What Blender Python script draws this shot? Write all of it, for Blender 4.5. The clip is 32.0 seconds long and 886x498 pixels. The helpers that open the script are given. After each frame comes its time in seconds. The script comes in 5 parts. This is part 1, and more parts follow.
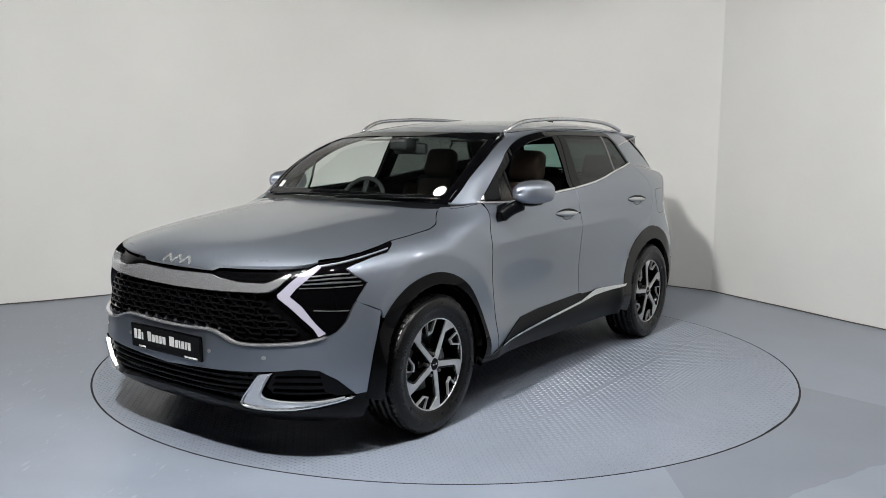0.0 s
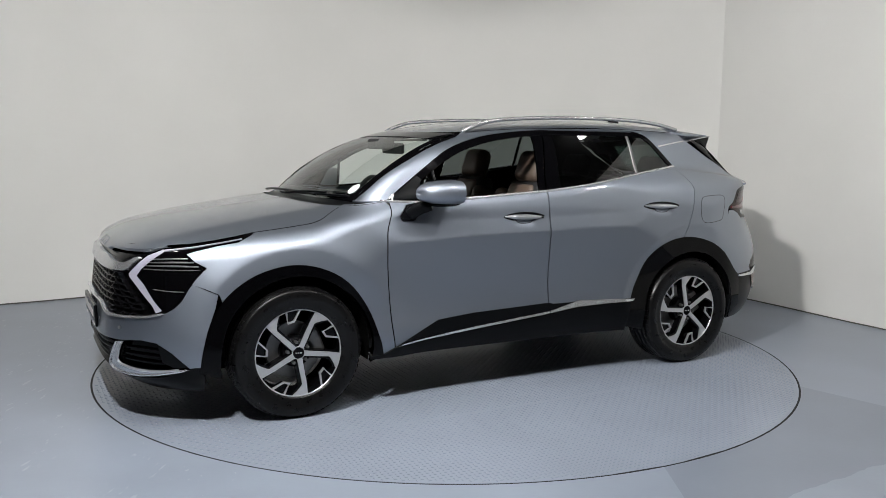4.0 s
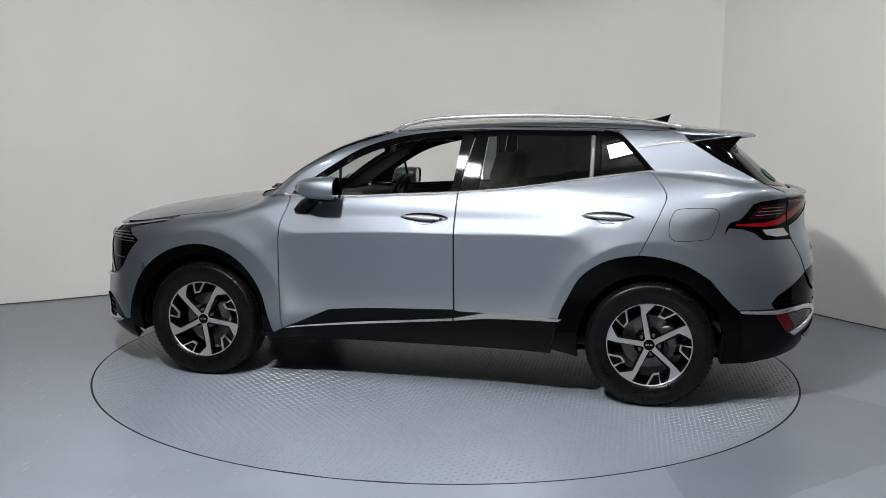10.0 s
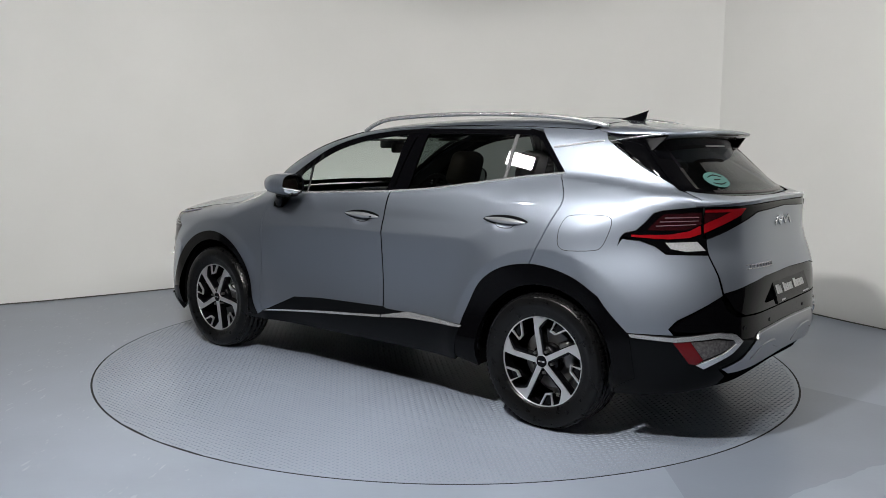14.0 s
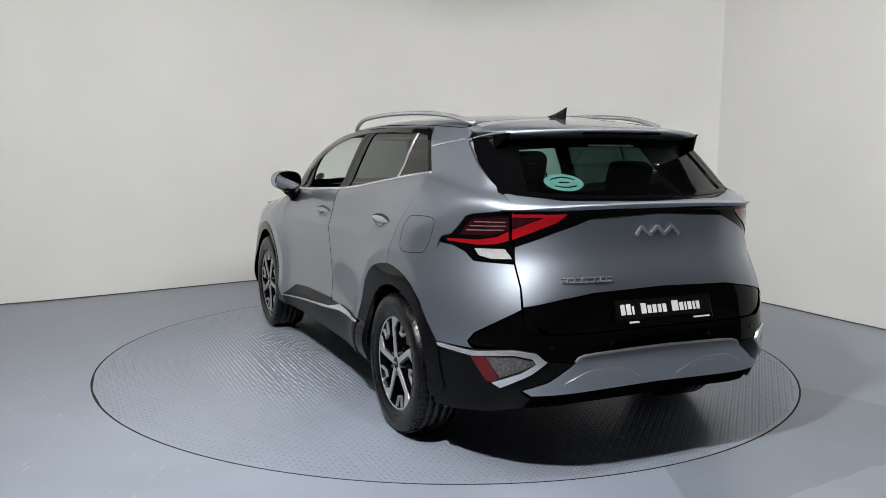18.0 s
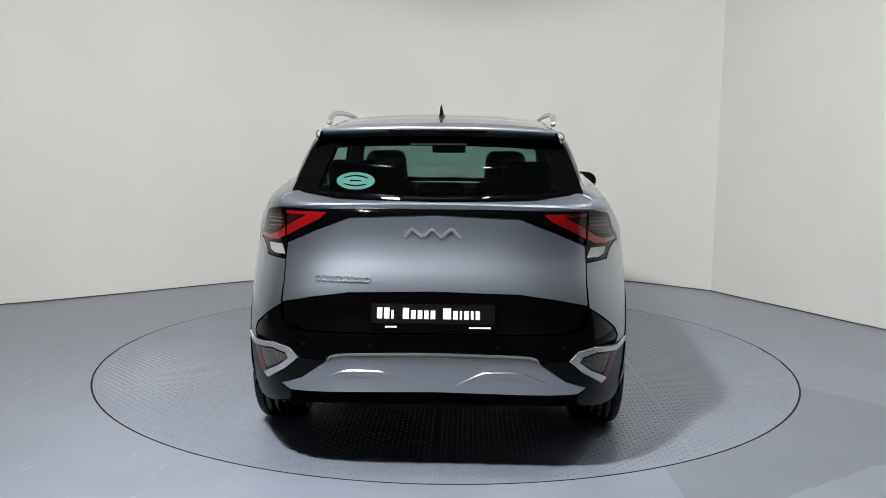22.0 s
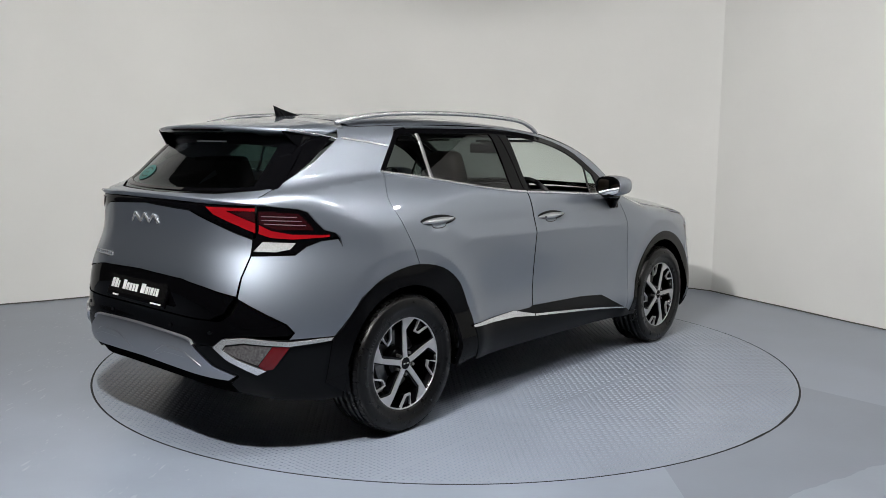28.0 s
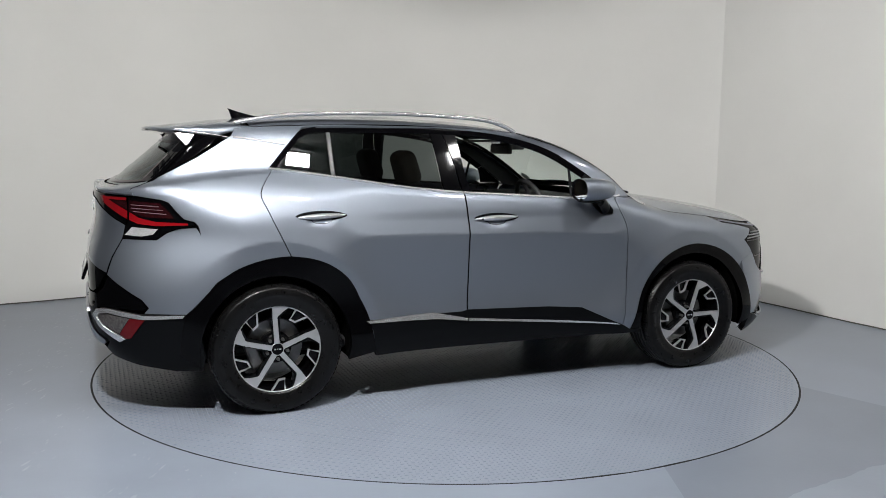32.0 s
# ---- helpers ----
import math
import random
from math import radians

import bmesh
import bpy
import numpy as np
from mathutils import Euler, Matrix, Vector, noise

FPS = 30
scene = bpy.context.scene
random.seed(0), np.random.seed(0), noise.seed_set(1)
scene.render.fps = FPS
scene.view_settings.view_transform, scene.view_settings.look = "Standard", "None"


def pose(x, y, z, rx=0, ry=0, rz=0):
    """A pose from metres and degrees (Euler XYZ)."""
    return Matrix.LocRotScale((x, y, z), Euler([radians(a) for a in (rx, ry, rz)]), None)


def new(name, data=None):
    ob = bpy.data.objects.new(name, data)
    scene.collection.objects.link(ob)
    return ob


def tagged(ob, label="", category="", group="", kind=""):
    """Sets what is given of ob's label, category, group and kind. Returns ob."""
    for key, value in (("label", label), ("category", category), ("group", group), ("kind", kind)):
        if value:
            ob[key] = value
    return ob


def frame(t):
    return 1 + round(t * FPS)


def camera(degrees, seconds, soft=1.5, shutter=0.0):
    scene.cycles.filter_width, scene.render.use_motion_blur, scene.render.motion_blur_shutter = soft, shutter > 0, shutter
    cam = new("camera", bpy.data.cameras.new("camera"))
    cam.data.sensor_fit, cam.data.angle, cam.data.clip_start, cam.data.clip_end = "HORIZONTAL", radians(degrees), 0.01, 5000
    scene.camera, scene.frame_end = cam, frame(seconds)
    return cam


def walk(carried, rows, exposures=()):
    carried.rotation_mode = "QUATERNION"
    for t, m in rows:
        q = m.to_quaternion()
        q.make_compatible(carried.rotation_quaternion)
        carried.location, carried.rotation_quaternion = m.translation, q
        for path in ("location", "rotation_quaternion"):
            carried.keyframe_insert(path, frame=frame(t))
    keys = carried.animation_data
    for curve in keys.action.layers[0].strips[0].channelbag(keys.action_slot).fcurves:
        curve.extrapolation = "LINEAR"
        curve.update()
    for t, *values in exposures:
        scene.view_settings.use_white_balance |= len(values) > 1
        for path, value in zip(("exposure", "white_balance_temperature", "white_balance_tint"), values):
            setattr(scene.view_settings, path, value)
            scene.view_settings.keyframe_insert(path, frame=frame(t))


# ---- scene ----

from mathutils.geometry import tessellate_polygon

# ---- camera and light ----
cam = camera(54.87, 32.0, soft=0.65)
eye_pose = pose(0, -5.7716, 1.4711, 90 - 7.374, 0, 0.24) @ pose(0, 0, 0, 0, 0, 0.573)
walk(cam, [(0, eye_pose), (32, eye_pose)], exposures=[(0, 0.2), (3, 0.14), (6, 0.05), (9, -0.05), (13, 0.06), (19, 0.18), (22, 0.2), (25, 0.18), (28, 0.12), (32, 0.05)])

world = bpy.data.worlds.new("world")
scene.world = world
world.use_nodes = True
world.node_tree.nodes["Background"].inputs[0].default_value = (0.5, 0.52, 0.55, 1)
world.node_tree.nodes["Background"].inputs[1].default_value = 0.02
PANEL_GLOW = 435.0


# ---- materials ----
def material(name, color, rough=0.5, metal=0.0, coat=0.0, vary=0.0, scale=6.0, bump=0.0, bump_scale=60.0, glow=0.0, alpha=1.0, trans=0.0, spec=0.5):
    m = bpy.data.materials.new(name)
    m.use_nodes = True
    nt = m.node_tree
    b = nt.nodes["Principled BSDF"]
    b.inputs["Base Color"].default_value = (*color, 1)
    b.inputs["Roughness"].default_value = rough
    b.inputs["Metallic"].default_value = metal
    b.inputs["Coat Weight"].default_value = coat
    b.inputs["Coat Roughness"].default_value = 0.03
    b.inputs["Specular IOR Level"].default_value = spec
    b.inputs["Transmission Weight"].default_value = trans
    if glow:
        b.inputs["Emission Color"].default_value = (*color, 1)
        b.inputs["Emission Strength"].default_value = glow
    co = nt.nodes.new("ShaderNodeTexCoord")
    if vary:
        n = nt.nodes.new("ShaderNodeTexNoise")
        n.inputs["Scale"].default_value, n.inputs["Detail"].default_value = scale, 6
        nt.links.new(co.outputs["Object"], n.inputs["Vector"])
        r = nt.nodes.new("ShaderNodeMapRange")
        r.inputs[1].default_value, r.inputs[2].default_value = 0.25, 0.75
        r.inputs[3].default_value, r.inputs[4].default_value = 1 - vary, 1 + vary
        nt.links.new(n.outputs["Fac"], r.inputs[0])
        mix = nt.nodes.new("ShaderNodeVectorMath")
        mix.operation = "SCALE"
        mix.inputs[0].default_value = color
        nt.links.new(r.outputs[0], mix.inputs["Scale"])
        nt.links.new(mix.outputs[0], b.inputs["Base Color"])
        q = nt.nodes.new("ShaderNodeMapRange")
        q.inputs[3].default_value, q.inputs[4].default_value = max(rough - vary * 0.4, 0.02), min(rough + vary * 0.4, 1)
        nt.links.new(n.outputs["Fac"], q.inputs[0])
        nt.links.new(q.outputs[0], b.inputs["Roughness"])
    if bump:
        n = nt.nodes.new("ShaderNodeTexNoise")
        n.inputs["Scale"].default_value, n.inputs["Detail"].default_value = bump_scale, 4
        nt.links.new(co.outputs["Object"], n.inputs["Vector"])
        k = nt.nodes.new("ShaderNodeBump")
        k.inputs["Strength"].default_value, k.inputs["Distance"].default_value = bump, 0.002
        nt.links.new(n.outputs["Fac"], k.inputs["Height"])
        nt.links.new(k.outputs[0], b.inputs["Normal"])
    return m


PAINT = material("silver_paint", (0.262, 0.290, 0.342), 0.49, 0.96, 1.0)
GLOSS = material("gloss_black", (0.0014, 0.0014, 0.0018), 0.05, spec=0.14)
PLASTIC = material("black_plastic", (0.003, 0.0034, 0.0042), 0.30, spec=0.12)
UNDER = material("under_tray", (0.003, 0.003, 0.003), 1.0, spec=0.0)
# black drawn into gaps and seams for their dark depth
DARK = material("gap_black", (0.004, 0.004, 0.004), 0.9)
CHROME = material("satin_chrome", (0.70, 0.71, 0.73), 0.22, 0.8)
SATIN = material("satin_rail", (0.50, 0.51, 0.53), 0.27, 0.75)
RUBBER = material("tyre_rubber", (0.0034, 0.0034, 0.0036), 0.30, vary=0.3, scale=30, bump=0.35, bump_scale=120, spec=0.26)
ALLOY = material("machined_alloy", (0.60, 0.60, 0.61), 0.33, 0.8)
RIMBLACK = material("rim_black", (0.002, 0.002, 0.0024), 0.16, spec=0.2)
JOINT = material("dark_joint", (0.09, 0.085, 0.075), 0.9, vary=0.5, scale=9)
DARKWALL = material("dark_wall", (0.05, 0.05, 0.055), 0.8, vary=0.1)
WALL = material("wall_paint", (0.79, 0.785, 0.76), 0.75, vary=0.03, scale=1.3, bump=0.1, bump_scale=90)
FLOOR = material("floor_paint", (0.238, 0.272, 0.332), 0.30, vary=0.10, scale=1.6, bump=0.12, bump_scale=40)


def floor_wear(m):
    """Pale scuffs, and a stretch of fresher, darker paint with straight edges."""
    nt = m.node_tree
    b = nt.nodes["Principled BSDF"]
    base = b.inputs["Base Color"].links[0].from_socket
    co = nt.nodes.new("ShaderNodeTexCoord")
    xyz = nt.nodes.new("ShaderNodeSeparateXYZ")
    nt.links.new(co.outputs["Object"], xyz.inputs[0])

    def math_node(op, a, c, d=0.0):
        n = nt.nodes.new("ShaderNodeMath")
        n.operation = op
        for i, v in enumerate((a, c, d)):
            if isinstance(v, float):
                n.inputs[i].default_value = v
            else:
                nt.links.new(v, n.inputs[i])
        return n.outputs[0]

    def noise_node(scale, detail, stretch):
        mp, n = nt.nodes.new("ShaderNodeMapping"), nt.nodes.new("ShaderNodeTexNoise")
        mp.inputs["Scale"].default_value = stretch
        nt.links.new(co.outputs["Object"], mp.inputs[0])
        nt.links.new(mp.outputs[0], n.inputs["Vector"])
        n.inputs["Scale"].default_value, n.inputs["Detail"].default_value = scale, detail
        return n.outputs["Fac"]

    wob = math_node("MULTIPLY", math_node("SUBTRACT", noise_node(6.0, 5, (1, 1, 1)), 0.5), 0.08)
    u = math_node("ADD", math_node("MULTIPLY", xyz.outputs[0], -0.76), math_node("MULTIPLY", xyz.outputs[1], -0.65))
    over = math_node("GREATER_THAN", math_node("ADD", u, 1.166), 0.0)
    l = math_node("ADD", math_node("MULTIPLY", xyz.outputs[0], -0.54), math_node("MULTIPLY", xyz.outputs[1], 0.84))
    under = math_node("GREATER_THAN", math_node("ADD", math_node("ADD", l, wob), 2.757), 0.0)
    side = math_node("GREATER_THAN", xyz.outputs[0], 1.0)
    patch = math_node("MULTIPLY", math_node("MULTIPLY", over, under), side)
    dark = math_node("SUBTRACT", 1.0, math_node("MULTIPLY", patch, 0.22))
    fine = math_node("GREATER_THAN", noise_node(16.0, 14, (1.8, 0.6, 1)), 0.655)
    zone = math_node("GREATER_THAN", noise_node(1.1, 2, (1, 1, 1)), 0.47)
    zone = math_node("MULTIPLY", zone, math_node("LESS_THAN", xyz.outputs[0], -0.9))
    streak = math_node("GREATER_THAN", noise_node(13.0, 12, (3.0, 0.6, 1)), 0.645)
    strip = math_node("GREATER_THAN", noise_node(1.6, 2, (2.2, 0.5, 1)), 0.5)
    strip = math_node("MULTIPLY", strip, math_node("LESS_THAN", xyz.outputs[0], -1.25))
    scuff = math_node("MULTIPLY", math_node("MAXIMUM", math_node("MULTIPLY", fine, zone), math_node("MULTIPLY", streak, strip)), 0.26)
    sc = nt.nodes.new("ShaderNodeVectorMath")
    sc.operation = "SCALE"
    nt.links.new(base, sc.inputs[0])
    nt.links.new(dark, sc.inputs["Scale"])
    mix = nt.nodes.new("ShaderNodeMix")
    mix.data_type = "RGBA"
    nt.links.new(scuff, mix.inputs["Factor"])
    nt.links.new(sc.outputs[0], mix.inputs["A"])
    mix.inputs["B"].default_value = (0.52, 0.54, 0.56, 1)
    nt.links.new(mix.outputs["Result"], b.inputs["Base Color"])


floor_wear(FLOOR)
PLATE = material("tread_plate", (0.228, 0.26, 0.318), 0.30, 0.0, vary=0.09, scale=1.8)
CEIL = material("ceiling_paint", (0.04, 0.04, 0.042), 0.85, vary=0.1)
LEDS = {k: material("led_panel", (1.0, 0.985, 0.96), 0.5, glow=PANEL_GLOW * k) for k in (4.3, 0.8, 0.65, 0.3)}


def pane(name, color):
    """Window glass: clear or tinted, with a mirror gloss by Fresnel."""
    m = bpy.data.materials.new(name)
    m.use_nodes = True
    nt = m.node_tree
    nt.nodes.clear()
    o, t, g, f, x = (nt.nodes.new(k) for k in ("ShaderNodeOutputMaterial", "ShaderNodeBsdfTransparent", "ShaderNodeBsdfGlossy", "ShaderNodeLayerWeight", "ShaderNodeMixShader"))
    t.inputs[0].default_value = (*color, 1)
    g.inputs["Roughness"].default_value = 0.01
    f.inputs[0].default_value = 0.5
    e, k = nt.nodes.new("ShaderNodeMath"), nt.nodes.new("ShaderNodeMath")
    e.operation, e.inputs[1].default_value = "POWER", 5
    k.operation, k.inputs[1].default_value, k.inputs[2].default_value = "MULTIPLY_ADD", 0.92, 0.055
    nt.links.new(f.outputs["Facing"], e.inputs[0])
    nt.links.new(e.outputs[0], k.inputs[0])
    nt.links.new(k.outputs[0], x.inputs[0])
    nt.links.new(t.outputs[0], x.inputs[1])
    nt.links.new(g.outputs[0], x.inputs[2])
    nt.links.new(x.outputs[0], o.inputs[0])
    return m


SCREEN = pane("windscreen_glass", (0.80, 0.88, 0.84))
PRIVACY = pane("privacy_glass", (0.13, 0.15, 0.145))
BACKGLASS = pane("rear_glass", (0.20, 0.34, 0.30))
SILVER = material("satin_silver", (0.56, 0.57, 0.60), 0.30, 0.85)
DRL = material("light_guide", (0.33, 0.32, 0.39), 0.22, coat=0.5)
REFLECT = material("reflector_red", (0.09, 0.004, 0.006), 0.15, spec=0.4)
RED = material("red_lamp", (0.20, 0.004, 0.007), 0.12, coat=0.6, spec=0.3)
DEEPRED = material("dark_red_lens", (0.018, 0.003, 0.004), 0.1, spec=0.35)
WHITELENS = material("white_lens", (0.30, 0.30, 0.31), 0.18, coat=0.6, vary=0.2, scale=120)
SMOKE = material("smoked_lens", (0.07, 0.066, 0.066), 0.12, coat=0.5, vary=0.5, scale=90)
TAN = material("tan_leather", (0.125, 0.09, 0.07), 0.5, vary=0.08, scale=14, bump=0.3, bump_scale=220)
CABIN = material("dark_trim", (0.018, 0.018, 0.02), 0.6, vary=0.1, scale=20, bump=0.2, bump_scale=300)
CLOTH = material("black_upholstery", (0.015, 0.015, 0.016), 0.8, vary=0.15, scale=40, bump=0.3, bump_scale=300)
LINER = material("grey_headliner", (0.22, 0.215, 0.205), 0.9, vary=0.04, scale=30)
STEEL = material("brake_steel", (0.2, 0.195, 0.19), 0.38, 0.9, vary=0.15, scale=30)
WHITE = material("white_print", (0.6, 0.6, 0.6), 0.5)
BLACKPLATE = material("plate_black", (0.004, 0.004, 0.004), 0.25, spec=0.15)
TEAL = material("teal_sticker", (0.024, 0.10, 0.088), 0.5, spec=0.3)
GREYLINE = material("grey_strip", (0.07, 0.07, 0.073), 0.32, spec=0.35)


GRILLE = material("grille_gloss", (0.005, 0.005, 0.006), 0.10, spec=0.7)
STRIPE = material("lamp_stripe", (0.12, 0.09, 0.11), 0.2, spec=0.4)
GREYSILVER = material("grey_silver", (0.36, 0.37, 0.39), 0.28, 0.85)
# ---- mesh helpers ----
def link(name, verts, faces, mat, parent=None, label="", smooth=False):
    me = bpy.data.meshes.new(name)
    me.from_pydata([tuple(v) for v in verts], [], [tuple(f) for f in faces])
    me.materials.append(mat)
    if smooth:
        me.polygons.foreach_set("use_smooth", [True] * len(me.polygons))
    ob = new(name, me)
    ob.parent = parent
    return tagged(ob, label)


def part(name, bm, mat, parent=None, label="", smooth=False):
    me = bpy.data.meshes.new(name)
    bm.to_mesh(me)
    bm.free()
    me.materials.append(mat)
    if smooth:
        me.polygons.foreach_set("use_smooth", [True] * len(me.polygons))
    ob = new(name, me)
    ob.parent = parent
    return tagged(ob, label)


def box(bm, x0, x1, y0, y1, z0, z1, bevel=0.0, m=None):
    r = bmesh.ops.create_cube(bm, size=1)
    vs = r["verts"]
    for v in vs:
        v.co = Vector(((x0 + x1) / 2 + v.co.x * (x1 - x0), (y0 + y1) / 2 + v.co.y * (y1 - y0), (z0 + z1) / 2 + v.co.z * (z1 - z0)))
    if bevel:
        es = {e for v in vs for e in v.link_edges}
        g = bmesh.ops.bevel(bm, geom=list(es), offset=bevel, segments=2, affect="EDGES", profile=0.5)
        vs = list({v for f in g["faces"] for v in f.verts} | {v for v in vs if v.is_valid})
    if m is not None:
        bmesh.ops.transform(bm, matrix=m, verts=vs)
    return vs


def smooth_line(pts, n=6, closed=False):
    """A Catmull-Rom line through pts."""
    P = [np.array(p, float) for p in pts]
    m, out = len(P), []
    for i in range(m if closed else m - 1):
        a = P[(i - 1) % m] if closed or i else P[0]
        b, c = P[i], P[(i + 1) % m]
        d = P[(i + 2) % m] if closed or i + 2 < m else P[-1]
        for k in range(n):
            t = k / n
            out.append(tuple(0.5 * (2 * b + (c - a) * t + (2 * a - 5 * b + 4 * c - d) * t * t + (3 * b - a - 3 * c + d) * t ** 3)))
    if not closed:
        out.append(tuple(P[-1]))
    return out


def flat(outline, step, step_b=None):
    """A triangulated outline, cut along a grid: points and triangles."""
    bm = bmesh.new()
    vs = [bm.verts.new((a, b, 0)) for a, b in outline]
    for t in tessellate_polygon([[Vector((a, b, 0)) for a, b in outline]]):
        bm.faces.new([vs[i] for i in t])
    bm.normal_update()
    for axis, st in ((0, step), (1, step_b or step)):
        lo, hi = min(p[axis] for p in outline), max(p[axis] for p in outline)
        no = (1, 0, 0) if axis == 0 else (0, 1, 0)
        for k in range(int(math.floor(lo / st)) + 1, int(math.ceil(hi / st))):
            co = [0, 0, 0]
            co[axis] = k * st
            bmesh.ops.bisect_plane(bm, geom=bm.verts[:] + bm.edges[:] + bm.faces[:], dist=1e-6, plane_co=co, plane_no=no)
    bm.normal_update()
    bmesh.ops.triangulate(bm, faces=bm.faces[:])
    bm.verts.index_update()
    ab = np.array([v.co[:2] for v in bm.verts])
    tris = np.array([[v.index for v in f.verts] for f in bm.faces])
    rim = [tuple(v.index for v in e.verts) for e in bm.edges if len(e.link_faces) == 1]
    bm.free()
    return ab, tris, rim


LAID = {}


def skin(name, outline, way, mat, parent, off=0.0, thick=0.012, step=0.04, step_b=None, flip=False, label="", edge=True, inside=False, sheet=None):
    """A panel with the outline, laid on the car's form at a distance off, its rim turned in by thick; flip: on the other side of the car."""
    key = (tuple(outline), way, step, step_b)
    if key not in LAID:
        ab, tris, rim = flat(outline, step, step_b)
        p = cast(ab, way)
        LAID[key] = p, grad(p), tris, rim
    p, n, tris, rim = LAID[key]
    tris = tris.copy()
    if sheet:
        # a plain pane: one even tilt over its whole face, with a faint bulge
        u, w = p[:, 0] - p[:, 0].mean(), p[:, 2] - p[:, 2].mean()
        n = np.stack([sheet[0] * u, np.ones_like(u), sheet[1] + sheet[2] * w], 1)
        n /= np.linalg.norm(n, axis=1, keepdims=True)
    p = p + n * off
    if inside:
        n = -n
    q = np.cross(p[tris[:, 1]] - p[tris[:, 0]], p[tris[:, 2]] - p[tris[:, 0]])
    wrong = (q * n[tris[:, 0]]).sum(1) < 0
    tris[wrong] = tris[wrong][:, ::-1]
    verts, norms, faces = list(p), list(n), [tuple(t) for t in tris]
    if edge and thick:
        c = p.mean(0)
        idx = {}
        for i in {i for e in rim for i in e}:
            idx[i] = len(verts)
            verts += [p[i], p[i] - n[i] * thick]
            norms += [n[i], n[i]]
        for i, j in rim:
            a, b = idx[i], idx[j]
            faces.append((a, b, b + 1, a + 1))
    verts = np.array(verts)
    norms = np.array(norms)
    if edge and thick:
        # rim normals point outwards along the sheet
        acc = np.zeros_like(verts)
        opp = {}
        for t in tris:
            for k in range(3):
                opp[frozenset((t[k], t[(k + 1) % 3]))] = t[(k + 2) % 3]
        for i, j in rim:
            m = p[opp[frozenset((i, j))]] - p[i]
            e = p[j] - p[i]
            m = m - e * (m @ e) / max(e @ e, 1e-12)
            m = -m / max(np.linalg.norm(m), 1e-9)
            for v in (idx[i], idx[j], idx[i] + 1, idx[j] + 1):
                acc[v] += m
        k = len(p)
        l = np.linalg.norm(acc[k:], axis=1, keepdims=True)
        norms[k:] = acc[k:] / np.maximum(l, 1e-9) + 0.35 * norms[k:]
        norms[k:] /= np.maximum(np.linalg.norm(norms[k:], axis=1, keepdims=True), 1e-9)
    if flip:
        verts[:, 1] *= -1
        norms[:, 1] *= -1
        faces = [f[::-1] for f in faces]
    me = bpy.data.meshes.new(name)
    me.from_pydata(verts.tolist(), [], faces)
    me.polygons.foreach_set("use_smooth", [True] * len(me.polygons))
    me.normals_split_custom_set_from_vertices(norms.tolist())
    me.materials.append(mat)
    ob = new(name, me)
    ob.parent = parent
    return tagged(ob, label)


def pair(name, outline, way, mat, parent, **k):
    """The same panel on both sides of the car."""
    lab = k.pop("label", "")
    return [skin(name, outline, way, mat, parent, flip=f, label=lab, **k) for f in (False, True)]


def both(half):
    """An outline given for one side of the middle line, closed over it; first value is mirrored."""
    return list(half) + [(-a, b) for a, b in reversed(half) if abs(a) > 1e-9]


def lathe(profile, n, axis="y"):
    """Verts and faces of a turned body: profile of (radius, offset along the axis)."""
    v, f, m = [], [], len(profile)
    for i in range(n):
        t = 2 * math.pi * i / n
        for r, o in profile:
            v.append((r * math.cos(t), o, r * math.sin(t)))
    for i in range(n):
        for k in range(m - 1):
            a, b = i * m + k, ((i + 1) % n) * m + k
            f.append((a, a + 1, b + 1, b))
    return v, f


def ridge(name, lines, way, mat, parent, width, rise, off=0.0, flip=False, label="", n=4, taper=0.6):
    """Raised strips along lines laid on the form, joined in one mesh."""
    verts, faces = [], []
    laid = [np.array(smooth_line(q, n) if len(q) > 2 else [tuple(np.array(q[0]) + (np.array(q[1]) - np.array(q[0])) * k / 6) for k in range(7)]) for q in lines]
    every = cast(np.concatenate(laid), way)
    turned, at = grad(every), 0
    for ab in laid:
        p, g = every[at:at + len(ab)], turned[at:at + len(ab)]
        at += len(ab)
        t = np.gradient(p, axis=0)
        t /= np.maximum(np.linalg.norm(t, axis=1, keepdims=True), 1e-9)
        s = np.cross(g, t)
        w = np.interp(np.linspace(0, 1, len(p)), np.linspace(0, 1, len(width)), width)[:, None] if isinstance(width, (list, tuple)) else width
        k0 = len(verts)
        rows = np.stack([p - s * w / 2 + g * (off - 0.004), p - s * w / 2 * taper + g * (off + rise), p + s * w / 2 * taper + g * (off + rise), p + s * w / 2 + g * (off - 0.004)], 1)
        verts += [tuple(v) for r in rows for v in r]
        for i in range(len(p) - 1):
            a, b = k0 + 4 * i, k0 + 4 * i + 4
            faces += [(a + j, b + j, b + j + 1, a + j + 1) for j in range(3)]
        e = k0 + 4 * (len(p) - 1)
        faces += [(k0, k0 + 1, k0 + 2, k0 + 3), (e + 3, e + 2, e + 1, e)]
    if flip:
        verts = [(x, -y, z) for x, y, z in verts]
        faces = [f[::-1] for f in faces]
    return link(name, verts, faces, mat, parent, label)


def ridges(name, lines, way, mat, parent, width, rise, **k):
    return [ridge(name, lines, way, mat, parent, width, rise, flip=f, **k) for f in (False, True)]


